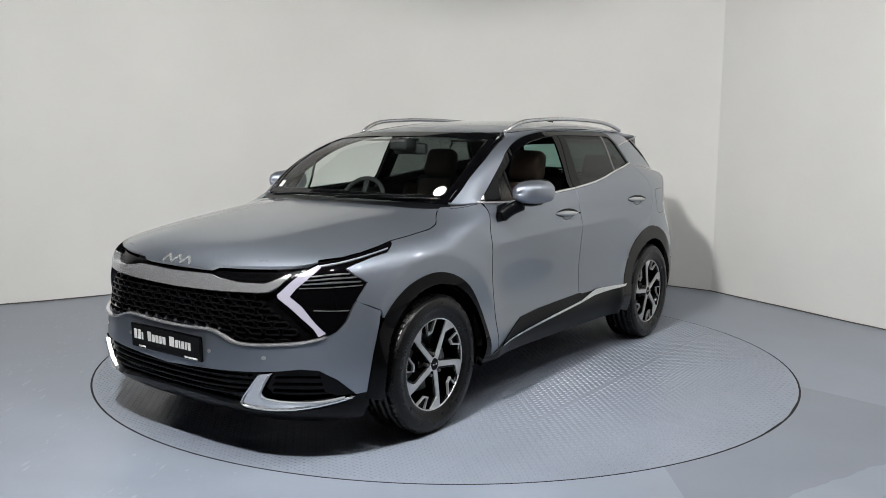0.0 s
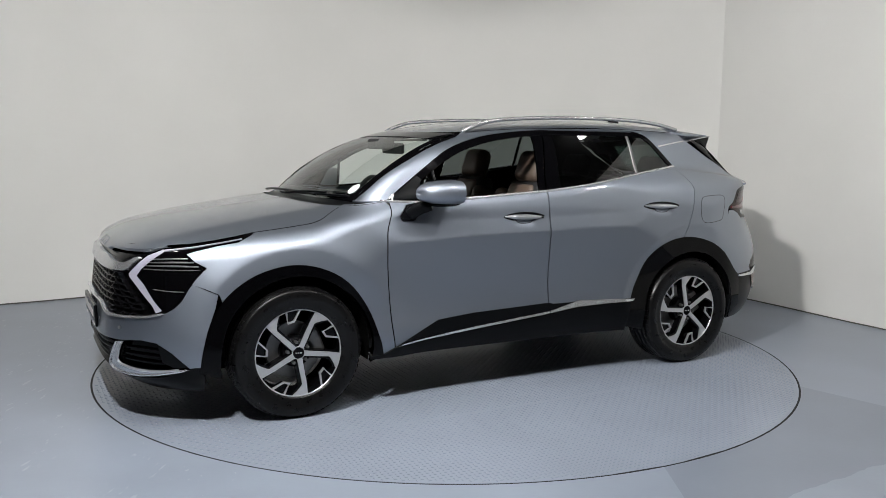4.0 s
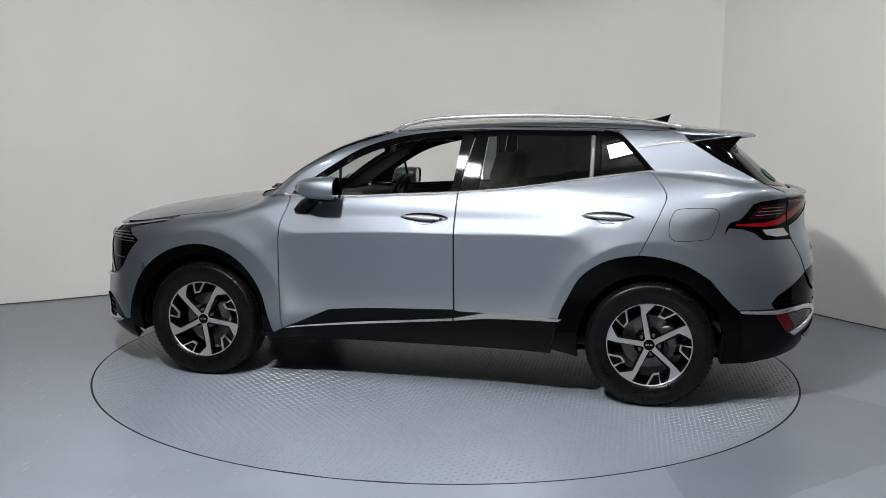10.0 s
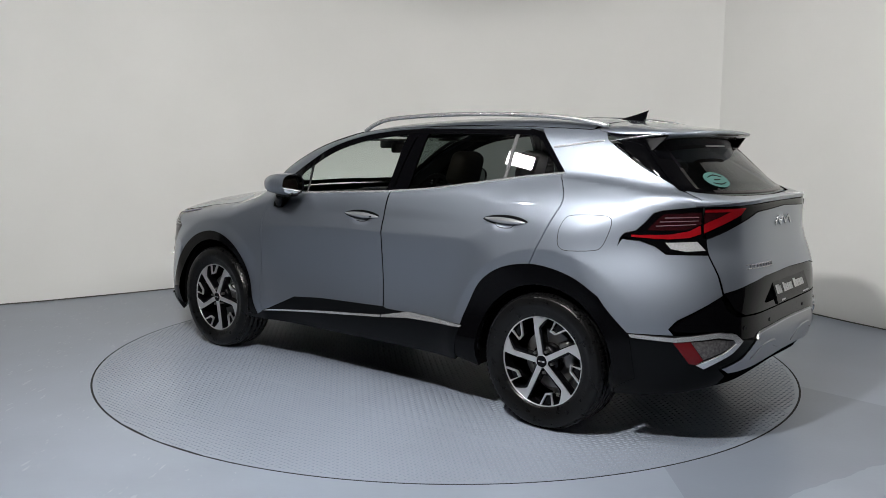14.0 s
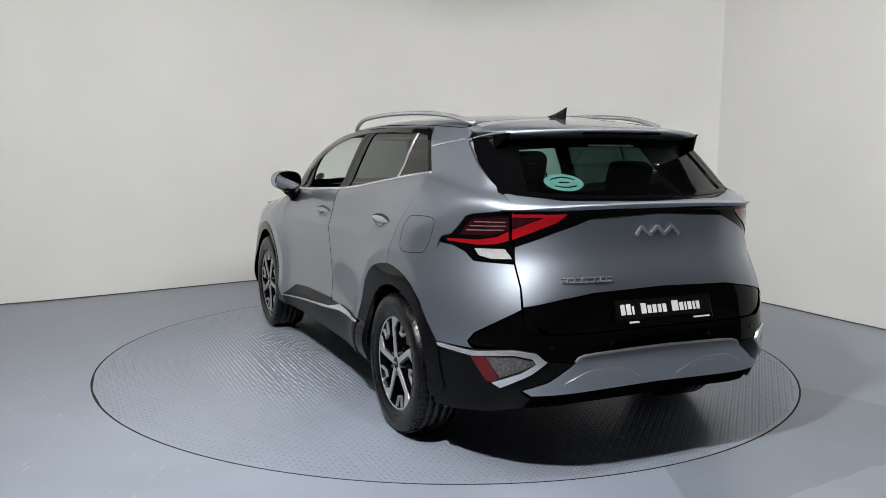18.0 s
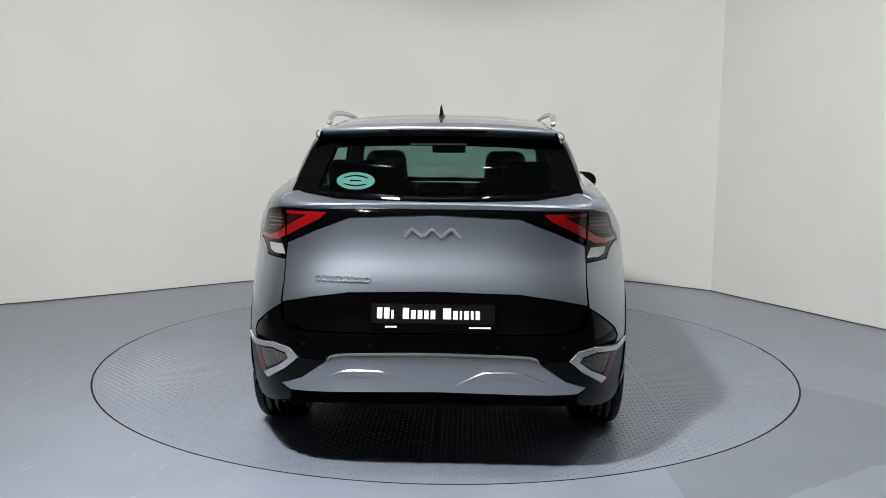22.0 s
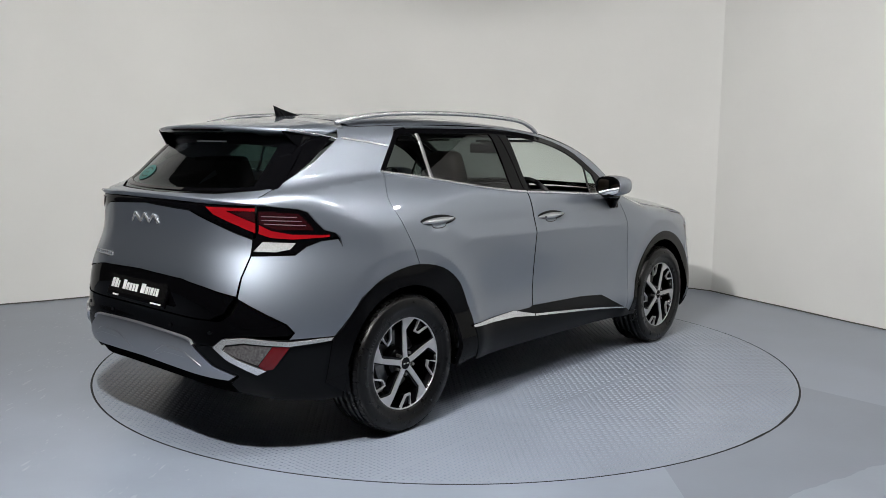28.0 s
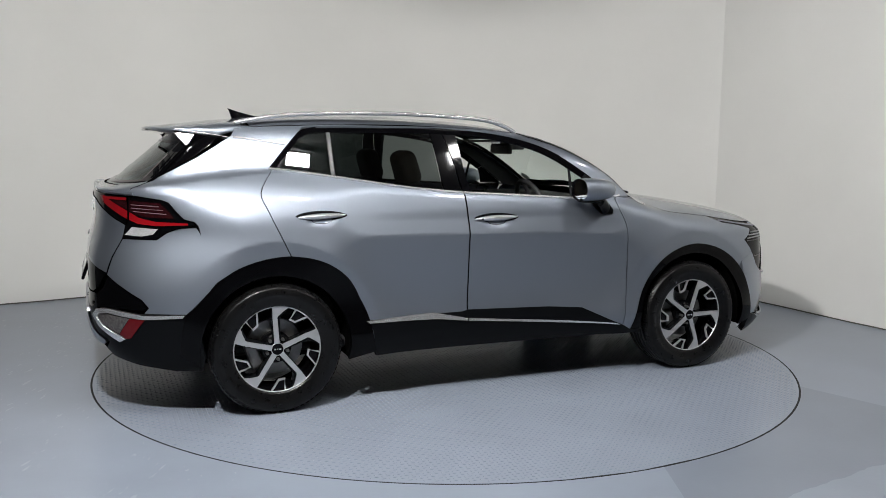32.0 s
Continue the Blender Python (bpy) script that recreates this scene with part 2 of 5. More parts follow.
def tube(name, pts, r, mat, parent, flat_z=1.0, n=10, sides=10, label=""):
    """A swept round bar through pts."""
    P = np.array(smooth_line(pts, n))
    T = np.gradient(P, axis=0)
    T /= np.linalg.norm(T, axis=1, keepdims=True)
    up = np.array([0.0, 0.0, 1.0])
    v, f = [], []
    for p, t in zip(P, T):
        u = up if abs(t @ up) < 0.95 else np.array([1.0, 0, 0])
        s = np.cross(t, u)
        s /= np.linalg.norm(s)
        w = np.cross(s, t)
        for k in range(sides):
            a = 2 * math.pi * k / sides
            v.append(tuple(p + s * r * math.cos(a) + w * r * flat_z * math.sin(a)))
    for i in range(len(P) - 1):
        for k in range(sides):
            a, b = i * sides + k, i * sides + (k + 1) % sides
            f.append((a, b, b + sides, a + sides))
    f += [tuple(range(sides))[::-1], tuple(range(len(v) - sides, len(v)))]
    return link(name, v, f, mat, parent, label, smooth=True)


def plate(name, outline, y0, y1, mat, parent, label=""):
    """A flat piece with an outline in (x, z), from y0 to y1, in its parent's space."""
    m = len(outline)
    v = [(a, y, b) for y in (y0, y1) for a, b in outline]
    t = tessellate_polygon([[Vector((a, b, 0)) for a, b in outline]])
    f = [tuple(q) for q in t] + [tuple(i + m for i in q[::-1]) for q in t] + [(i, (i + 1) % m, m + (i + 1) % m, m + i) for i in range(m)]
    ob = link(name, v, f, mat, parent, label)
    bm = bmesh.new()
    bm.from_mesh(ob.data)
    bmesh.ops.recalc_face_normals(bm, faces=bm.faces[:])
    bm.to_mesh(ob.data)
    bm.free()
    return ob


def soft(name, x0, x1, y0, y1, z0, z1, r, mat, parent, m=None, label="", narrow=0.0, seg=4):
    """A padded block with rounded edges; narrow: how much its top is drawn in across y."""
    bm = bmesh.new()
    bmesh.ops.create_cube(bm, size=1)
    for v in bm.verts:
        k = 1 - narrow * (v.co.z + 0.5)
        v.co = Vector(((x0 + x1) / 2 + v.co.x * (x1 - x0), (y0 + y1) / 2 + v.co.y * (y1 - y0) * k, (z0 + z1) / 2 + v.co.z * (z1 - z0)))
    bmesh.ops.bevel(bm, geom=bm.edges[:], offset=r, segments=seg, affect="EDGES", profile=0.5)
    if m is not None:
        bmesh.ops.transform(bm, matrix=m, verts=bm.verts[:])
    return part(name, bm, mat, parent, label, smooth=True)


# ---- the room: round wall, floor, ceiling with light panels ----
def wall_sheet(name, line, z0, z1, thick=0.12, mat=None, label="off-white painted plaster wall"):
    n = len(line)
    v, f = [], []
    for i, (x, y) in enumerate(line):
        a, b = line[max(i - 1, 0)], line[min(i + 1, n - 1)]
        t = Vector((b[0] - a[0], b[1] - a[1])).normalized()
        o = Vector((-t.y, t.x)) * thick
        v += [(x, y, z0), (x, y, z1), (x + o.x, y + o.y, z1), (x + o.x, y + o.y, z0)]
    for i in range(n - 1):
        a, b = 4 * i, 4 * i + 4
        for k in range(4):
            f.append((a + k, a + (k + 1) % 4, b + (k + 1) % 4, b + k))
    f += [(0, 3, 2, 1), (4 * n - 4, 4 * n - 3, 4 * n - 2, 4 * n - 1)]
    ob = link(name, v, f, mat or WALL, smooth=False)
    return tagged(ob, label, "wall", kind="structure")


ROOM_H = 3.6
left_line = smooth_line([(-6.2, 0.55), (-5.0, 0.95), (-3.86, 1.5), (-3.1, 2.02), (-2.4, 2.56), (-1.72, 3.04), (-0.9, 3.42), (0.0, 3.58), (0.9, 3.5), (1.6, 3.24), (2.1, 2.96), (2.62, 2.56)], 24)
right_line = smooth_line([(2.62, 2.56), (2.78, 2.24), (3.06, 1.7), (3.32, 1.17), (3.52, 0.8), (4.2, -0.6), (4.6, -2.2)], 24)
wall_sheet("wall_round", left_line, 0, ROOM_H)
wall_sheet("wall_right", right_line, 0, ROOM_H)
# thin dark strip along the foot of the round and right walls
for foot in (left_line, right_line):
    inner = [(x + 0.008 * (b[1] - a[1]) / l, y - 0.008 * (b[0] - a[0]) / l) for (x, y), a, b in ((foot[i], foot[max(i - 1, 0)], foot[min(i + 1, len(foot) - 1)]) for i in range(len(foot))) for l in (math.hypot(b[0] - a[0], b[1] - a[1]),)]
    tagged(wall_sheet("trim", inner, 0.0005, 0.010, 0.0075, JOINT, "dark joint at the foot of the wall"), category="trim")
# unseen wall added to close the room, dark so that reflections stay dark
wall_sheet("wall_back", [(4.6, -2.2), (5.4, -9.0), (-6.2, -9.0), (-6.2, 0.55)], 0, ROOM_H, mat=DARKWALL, label="unseen plain dark wall added behind the camera")


def floor_ring(name, r0, z, n=160):
    v = [(r0 * math.cos(2 * math.pi * i / n), r0 * math.sin(2 * math.pi * i / n), z) for i in range(n)]
    o = []
    for i in range(n):
        t = 2 * math.pi * i / n
        k = 10.0 / max(abs(math.cos(t)), abs(math.sin(t)))
        o.append((k * math.cos(t), k * math.sin(t), z))
    w = [(x, y, -0.03) for x, y, _ in v]
    f = [(i, n + i, n + (i + 1) % n, (i + 1) % n) for i in range(n)] + [(i, (i + 1) % n, 2 * n + (i + 1) % n, 2 * n + i) for i in range(n)]
    ob = link(name, v + o + w, f, FLOOR)
    return tagged(ob, "grey-blue painted concrete floor, scuffed", "floor", kind="structure")


floor_ring("floor", 2.276, 0.0)
c_v = [(-7, -9.5, ROOM_H), (6, -9.5, ROOM_H), (6, 5, ROOM_H), (-7, 5, ROOM_H)]
tagged(link("ceiling", c_v + [(x, y, z + 0.1) for x, y, z in c_v], [(0, 3, 2, 1)[::-1], (4, 5, 6, 7)], CEIL), "dark painted ceiling", "ceiling", kind="structure")
# black ring 1 mm down paints the gap dark in place of real depth
ring = [(r * math.cos(i / 80 * math.pi), r * math.sin(i / 80 * math.pi), -0.001) for r in (2.25, 2.30) for i in range(160)]
tagged(link("pit", ring, [(i, 160 + i, 160 + (i + 1) % 160, (i + 1) % 160) for i in range(160)], DARK), "flat black ring for the dark depth of the gap round the turntable", "pit", kind="structure")


def ceiling_light(name, label, x, y, half, tall, dim, tilt=0.0, drop=0.0):
    """A flat panel of the brightness dim; tilt leans its face towards the turntable, drop is the length of its hanger."""
    e = tagged(new(name), label, "ceiling light", name.replace("_", " ") + "s")
    turn = math.degrees(math.atan2(-x, y)) if tilt else 0
    e.matrix_world = pose(x, y, ROOM_H - drop, 0, 0, turn)
    lean = Matrix.Rotation(radians(-tilt), 4, "X")
    bm = bmesh.new()
    for a in ((-half - 0.02, -half, -tall, tall), (half, half + 0.02, -tall, tall), (-half - 0.02, half + 0.02, -tall - 0.02, -tall), (-half - 0.02, half + 0.02, tall, tall + 0.02)):
        box(bm, *a, -0.04, -0.001, m=lean)
    part("frame", bm, CEIL, e)
    bm = bmesh.new()
    box(bm, -half, half, -tall, tall, -0.032, -0.004, m=lean)
    part("diffuser", bm, LEDS[dim], e)
    if drop:
        bm = bmesh.new()
        box(bm, -0.015, 0.015, -0.015, 0.015, -0.01, drop)
        part("hanger", bm, CEIL, e)
    return e


for px, py, dim in ((-2.41, -1.62, 0.3), (-1.10, -3.88, 4.3), (-0.90, -2.82, 0.65), (0.57, -2.75, 0.8), (2.01, -2.12, 0.65), (3.36, -0.84, 0.3)):
    ceiling_light("flood_light", "white oblong LED flood panel, leaning towards the turntable", px, py, 0.115, 0.07, dim, 52, 0.10)

# ---- turntable ----
turntable = tagged(new("turntable"), "round steel turntable with raised tread pattern, painted grey", "turntable")
TABLE_R, SEAMS = 2.264, (-2.4, -1.22, 0.0, 1.22, 2.4)


def across(y):
    return math.sqrt(max(TABLE_R ** 2 - y * y, 0))


for y0, y1 in zip(SEAMS, SEAMS[1:]):
    y0, y1 = max(y0, -TABLE_R) + 0.0005, min(y1, TABLE_R) - 0.0005
    ys = np.linspace(y0, y1, 40)
    rim = [(across(y), y) for y in ys] + [(-across(y), y) for y in ys[::-1]]
    rim = [p for i, p in enumerate(rim) if i == 0 or (Vector(p) - Vector(rim[i - 1])).length > 1e-4]
    m = len(rim)
    v = [(x, y, 0.0) for x, y in rim] + [(x, y, -0.03) for x, y in rim]
    sheet = link("tread_sheet", v, [tuple(range(m))] + [(i, m + i, m + (i + 1) % m, (i + 1) % m) for i in range(m)], PLATE, turntable)
    # raised bars in a basket pattern
    v, f = [], []
    st = 0.026
    for i in range(int(-TABLE_R / st), int(TABLE_R / st) + 1):
        for j in range(int(math.floor(y0 / st)), int(math.ceil(y1 / st)) + 1):
            x, y = i * st, j * st
            if not (y0 + 0.012 < y < y1 - 0.012) or x * x + y * y > (TABLE_R - 0.02) ** 2:
                continue
            a, c = (0.0105, 0.0034) if (i + j) % 2 else (0.0034, 0.0105)
            k = len(v)
            v += [(x - a, y, 0.0), (x, y - c, 0.0), (x + a, y, 0.0), (x, y + c, 0.0)]
            v += [(x - a * 0.6, y, 0.0022), (x, y - c * 0.6, 0.0022), (x + a * 0.6, y, 0.0022), (x, y + c * 0.6, 0.0022)]
            f += [(k + 4, k + 5, k + 6, k + 7), (k, k + 1, k + 5, k + 4), (k + 1, k + 2, k + 6, k + 5), (k + 2, k + 3, k + 7, k + 6), (k + 3, k, k + 4, k + 7)]
    tagged(link("tread_pattern", v, f, PLATE, sheet), kind="stuff")


# ---- the car's outer form: four height fields below the belt, four above, blended ----
def spline(pts):
    """A natural cubic spline through (x, y) pairs, straight beyond its ends."""
    pts = sorted(pts)
    X, Y = np.array([p[0] for p in pts], float), np.array([p[1] for p in pts], float)
    n, h = len(X), np.diff(X)
    A, r = np.eye(n), np.zeros(n)
    for i in range(1, n - 1):
        A[i, i - 1], A[i, i], A[i, i + 1] = h[i - 1], 2 * (h[i - 1] + h[i]), h[i]
        r[i] = 6 * ((Y[i + 1] - Y[i]) / h[i] - (Y[i] - Y[i - 1]) / h[i - 1])
    M = np.linalg.solve(A, r)

    def f(x):
        x = np.asarray(x, float)
        c = np.clip(x, X[0], X[-1])
        i = np.clip(np.searchsorted(X, c) - 1, 0, n - 2)
        a, b, k = X[i + 1] - c, c - X[i], h[i]
        v = (M[i] * a ** 3 + M[i + 1] * b ** 3) / (6 * k) + (Y[i] / k - M[i] * k / 6) * a + (Y[i + 1] / k - M[i + 1] * k / 6) * b
        s0 = (Y[1] - Y[0]) / h[0] - h[0] * (2 * M[0] + M[1]) / 6
        s1 = (Y[-1] - Y[-2]) / h[-1] + h[-1] * (2 * M[-1] + M[-2]) / 6
        return v + np.minimum(x - X[0], 0) * s0 + np.maximum(x - X[-1], 0) * s1
    return f


def smax(a, b, k):
    h = np.clip(0.5 + 0.5 * (a - b) / k, 0, 1)
    return b + (a - b) * h + k * h * (1 - h)


def step01(v):
    v = np.clip(v, 0, 1)
    return v * v * (3 - 2 * v)


def smin(a, b, k):
    return -smax(-a, -b, k)


# half-width of the flank by height, nose and tail by height, bonnet and belt by length
flank_low = spline([(0.15, 0.845), (0.27, 0.872), (0.36, 0.901), (0.48, 0.892), (0.62, 0.883), (0.78, 0.893), (0.945, 0.908), (1.1, 0.924), (1.3, 0.945)])
flank_high = spline([(0.3, 1.1), (0.6, 1.0), (0.8, 0.943), (0.945, 0.902), (1.0, 0.887), (1.08, 0.864), (1.16, 0.838), (1.3, 0.77)])
crease = spline([(1.4, 0.86), (0.945, 0.885), (0.6, 0.909), (0.3, 0.932), (-0.23, 0.950), (-0.7, 0.962), (-1.1, 0.965), (-1.6, 0.965)])
nose = spline([(0.15, 2.02), (0.2, 2.13), (0.26, 2.215), (0.33, 2.245), (0.45, 2.252), (0.6, 2.238), (0.72, 2.222), (0.82, 2.205), (0.9, 2.17), (1.0, 2.05)])
tail = spline([(0.2, -2.08), (0.26, -2.15), (0.33, -2.21), (0.42, -2.25), (0.52, -2.268), (0.62, -2.263), (0.72, -2.265), (0.83, -2.260), (0.90, -2.246), (0.97, -2.227), (1.03, -2.216), (1.08, -2.213), (1.14, -2.216), (1.2, -2.205), (1.3, -2.1)])
deck = spline([(2.3, 0.84), (2.2, 0.9), (2.1, 0.95), (2.0, 0.985), (1.86, 1.018), (1.68, 1.05), (1.42, 1.088), (1.17, 1.118), (0.9, 1.135), (0.5, 1.135), (0.1, 1.15), (-0.3, 1.175), (-0.9, 1.245), (-1.3, 1.275), (-1.7, 1.25), (-2.0, 1.215), (-2.2, 1.195)])
screen = spline([(1.0, 1.13), (1.11, 0.99), (1.23, 0.852), (1.363, 0.648), (1.465, 0.445), (1.527, 0.27), (1.58, 0.09), (1.64, -0.15)])
roofline = spline([(0.5, 1.49), (0.3, 1.532), (0.1, 1.563), (-0.235, 1.59), (-0.584, 1.603), (-0.93, 1.604), (-1.245, 1.594), (-1.42, 1.58), (-1.6, 1.563), (-1.9, 1.53), (-2.1, 1.5)])
glasshouse = spline([(1.0, 0.872), (1.14, 0.826), (1.3, 0.765), (1.42, 0.712), (1.52, 0.66), (1.62, 0.59)])
backlight = spline([(1.1, -2.22), (1.2, -2.12), (1.3, -2.01), (1.4, -1.895), (1.5, -1.775), (1.6, -1.64)])


def form(p):
    """Negative inside the body, near its distance outside."""
    x, a, z = p[:, 0], np.sqrt(p[:, 1] ** 2 + 1e-4), p[:, 2]
    k = np.clip((np.abs(x + 0.05) - 0.75) / 0.5, 0, 1)
    w = smin(flank_low(z), flank_high(z - 0.7 * (crease(x) - 0.945)), 0.002 + 0.094 * k * k * (3 - 2 * k))
    for hub in (1.34, -1.34):
        r = np.sqrt((x - hub) ** 2 + (z - 0.352) ** 2)
        r = smax(r, r * 0 + (0.548 if hub > 0 else 0.575), 0.004)
        w = w + 0.020 * np.exp(-((r - 0.52) / 0.10) ** 2) + 0.024 * np.exp(-((r - 0.50) / 0.26) ** 2)
    w = w + 0.03 * np.exp(-((x + 1.5) / 0.42) ** 2 - ((z - 1.05) / 0.13) ** 2)
    w = w - (0.02 + 0.05 * np.clip((z - 0.5) / 0.5, 0, 1)) * np.clip((x - 0.9) / 1.0, 0, 2) ** 2 - 0.05 * np.clip((-1.0 - x) / 1.0, 0, 2) ** 2 * np.clip((z - 0.5) / 0.4, 0, 1.5)
    for hx, hz in ((-0.055, 1.0), (-1.095, 1.036)):
        w = w - 0.01 * np.exp(-((x - hx) / 0.06) ** 4 - ((z - hz) / 0.024) ** 2)
    side = a - w
    front = x - nose(z) + 0.435 * (a / 0.92) ** 4.17
    h = np.clip((z - 0.6) / 0.4, 0, 1)
    h = h * h * (3 - 2 * h)
    rear = tail(z) + (0.5 + 0.13 * h) * (a / 0.9) ** (6.2 - 1.8 * h) - x
    top = z - deck(x) + 0.10 * np.clip(a / 0.8, 0, 1.3) ** 3 * np.clip((x - 0.6) / 0.6, 0, 1)
    top = top + 0.65 * np.clip(a - 0.75, 0, 1) * step01((-0.7 - x) / 0.4) * (1 - step01((-1.68 - x) / 0.2))
    low = smax(smax(side, front * 0.75, 0.07), smax(rear * 0.8, top, 0.05), 0.06)
    g_side = (a - glasshouse(z) + 0.13 * np.clip((-0.3 - x) / 1.65, 0, 2) ** 2 + 0.03 * np.clip((x - 0.2) / 0.6, 0, 2) ** 2) * 0.93
    g_front = (x - screen(z) - 0.10 * (1 - (a / 0.65) ** 2)) * 0.55
    g_rear = (backlight(z) - x + 0.14 * (a / 0.62) ** 2.5) * 0.66
    g_top = z - roofline(x) + 0.045 * (a / 0.6) ** 2.6
    high = smax(smax(g_side, g_top, 0.09), smax(g_front, g_rear, 0.03), 0.05)
    return smin(low, smax(high, 1.06 + 0.11 * np.clip((-1.3 - x) / 0.5, 0, 1) - z, 0.05), 0.05)


def grad(p):
    e, g = 2e-3, np.empty_like(p)
    for i in range(3):
        d = np.zeros(3)
        d[i] = e
        g[:, i] = form(p + d) - form(p - d)
    return g / np.maximum(np.linalg.norm(g, axis=1, keepdims=True), 1e-9)


def meet(o, d, far=2.6):
    """Where the rays from o along d first meet the form."""
    s = np.zeros(len(o))
    best, at = np.full(len(o), 9.0), np.zeros(len(o))
    for _ in range(26):
        v = form(o + d * s[:, None])
        b = np.abs(v) < best
        best, at = np.where(b, np.abs(v), best), np.where(b, s, at)
        s = np.clip(s + 0.8 * v, 0, far)
    return o + d * np.where(best < 4e-3, s, at)[:, None]


def cast(ab, way):
    """Points (a, b) laid on the form: along y, x or z, or round an upright axis at the nose (f) or tail (r)."""
    ab = np.asarray(ab, float)
    a, b, n = ab[:, 0], ab[:, 1], len(ab)
    o, d = np.zeros((n, 3)), np.zeros((n, 3))
    if way == "y":
        o[:, 0], o[:, 1], o[:, 2], d[:, 1] = a, 1.3, b, -1
    elif way == "front":
        o[:, 0], o[:, 1], o[:, 2], d[:, 0] = 2.6, a, b, -1
    elif way == "back":
        o[:, 0], o[:, 1], o[:, 2], d[:, 0] = -2.6, a, b, 1
    elif way == "z":
        o[:, 0], o[:, 1], o[:, 2], d[:, 2] = a, b, 1.9, -1
    else:
        s = 1 if way == "f" else -1
        c, k = np.cos(np.radians(a)), np.sin(np.radians(a))
        o[:, 0], o[:, 1], o[:, 2] = s * (1 + 1.8 * c), 1.8 * k, b
        d[:, 0], d[:, 1] = -s * c, -k
    return meet(o, d)


# ---- the car ----
car = tagged(new("car"), "silver-grey metallic SUV with gloss black trim, front windows open", "car")


def near(line, x0, x1):
    return [p for p in line if min(x0, x1) <= p[0] <= max(x0, x1)]


def xz(ab, way):
    return [(float(p[0]), float(p[2])) for p in cast(np.array(ab), way)]


GAP = 0.006
BELT = [(0.800, 1.128), (0.493, 1.116), (0.101, 1.139), (-0.236, 1.158)]
BELT_R = [(-0.246, 1.159), (-0.553, 1.188), (-0.878, 1.236), (-1.105, 1.270), (-1.318, 1.297)]
DOOR_F = [(0.785, 1.128), (0.79, 1.062), (0.826, 0.963), (0.834, 0.831), (0.829, 0.632), (0.815, 0.431), (0.793, 0.30)]
ARCH_F = smooth_line([(0.868, 0.30), (0.898, 0.405), (0.962, 0.571), (1.074, 0.715), (1.22, 0.796), (1.38, 0.819), (1.55, 0.780), (1.68, 0.700), (1.765, 0.600), (1.81, 0.490), (1.835, 0.383), (1.845, 0.30)], 4)
ARCH_R = smooth_line([(-0.80, 0.30), (-0.838, 0.485), (-0.884, 0.592), (-0.961, 0.725), (-1.103, 0.818), (-1.296, 0.850), (-1.492, 0.813), (-1.635, 0.732), (-1.755, 0.602), (-1.81, 0.54), (-1.84, 0.3)], 4)
BONNET_CUT = [(1.535, 0.980), (1.333, 1.003), (1.20, 1.022), (1.10, 1.062), (1.0, 1.106)]
REAR_CUT = [(-1.318, 1.297), (-1.398, 1.182), (-1.367, 1.078), (-1.30, 0.93), (-1.262, 0.850)]

# side panels
lamp_edge = xz([(55.6, 0.974), (53, 0.939), (48.7, 0.925), (44.3, 0.903), (42.6, 0.890), (44.8, 0.853), (47.3, 0.822), (45.2, 0.763), (44.6, 0.742)], "f")
fender = smooth_line(BONNET_CUT, 4) + [(0.86, 1.122), (0.81, 1.124)] + [(x + GAP, z) for x, z in smooth_line(DOOR_F, 4)[2:]] + near(ARCH_F, 0.86, 1.735) + [(1.742, 0.690), (1.806, 0.720)] + lamp_edge[::-1]
pair("front_fender", fender, "y", PAINT, car, step=0.016)
door_f = smooth_line(DOOR_F, 4) + [(-0.238, 0.30), (-0.226, 0.648), (-0.227, 0.976)] + smooth_line(BELT, 4)[::-1][:-1]
doors_f = pair("front_door", door_f, "y", PAINT, car, step=0.018, step_b=0.012)
door_r = smooth_line(BELT_R, 4) + smooth_line(REAR_CUT, 4)[1:] + near(ARCH_R, -1.255, -0.79)[::-1] + [(-0.246, 0.30), (-0.234, 0.648), (-0.235, 0.976)]
doors_r = pair("rear_door", door_r, "y", PAINT, car, step=0.018, step_b=0.012)
DLO_TOP = [(-1.338, 1.303), (-1.157, 1.501), (-1.077, 1.531), (-0.70, 1.537), (-0.297, 1.537), (-0.026, 1.514), (0.175, 1.478), (0.373, 1.410), (0.568, 1.293), (0.80, 1.132)]
screen_edge = xz([(0.702, 1.125), (0.712, 1.222), (0.695, 1.361), (0.63, 1.474), (0.572, 1.510)], "front")
roof_edge = xz([(0.17, 0.588), (0.0, 0.60), (-0.3, 0.605), (-0.9, 0.60), (-1.2, 0.588), (-1.40, 0.57)], "z")
tail_edge = xz([(32.4, 1.170), (36, 1.160), (40.4, 1.149), (42.3, 1.135), (44.1, 1.089), (46.0, 1.050), (48.6, 1.036), (49.6, 1.012)], "r")
side_frame = [(x - GAP, z) for x, z in smooth_line(REAR_CUT, 4)[::-1]] + smooth_line(DLO_TOP, 4) + [(0.86, 1.126)] + smooth_line(screen_edge, 4) + smooth_line(roof_edge, 4) + [(-1.478, 1.535), (-1.500, 1.50), (-1.518, 1.474), (-1.70, 1.358), (-1.935, 1.238)] + tail_edge + [(-1.70, 0.90), (-1.652, 0.80), (-1.645, 0.730)] + near(ARCH_R, -1.63, -1.27)[::-1]
pair("side_frame", side_frame, "y", PAINT, car, step=0.018)
# raised dark line draws the seam at the foot of the A-pillar
ridges("pillar_seam", [[(0.99, 1.100), (0.81, 1.124)]], "y", DARK, car, 0.006, 0.0005)

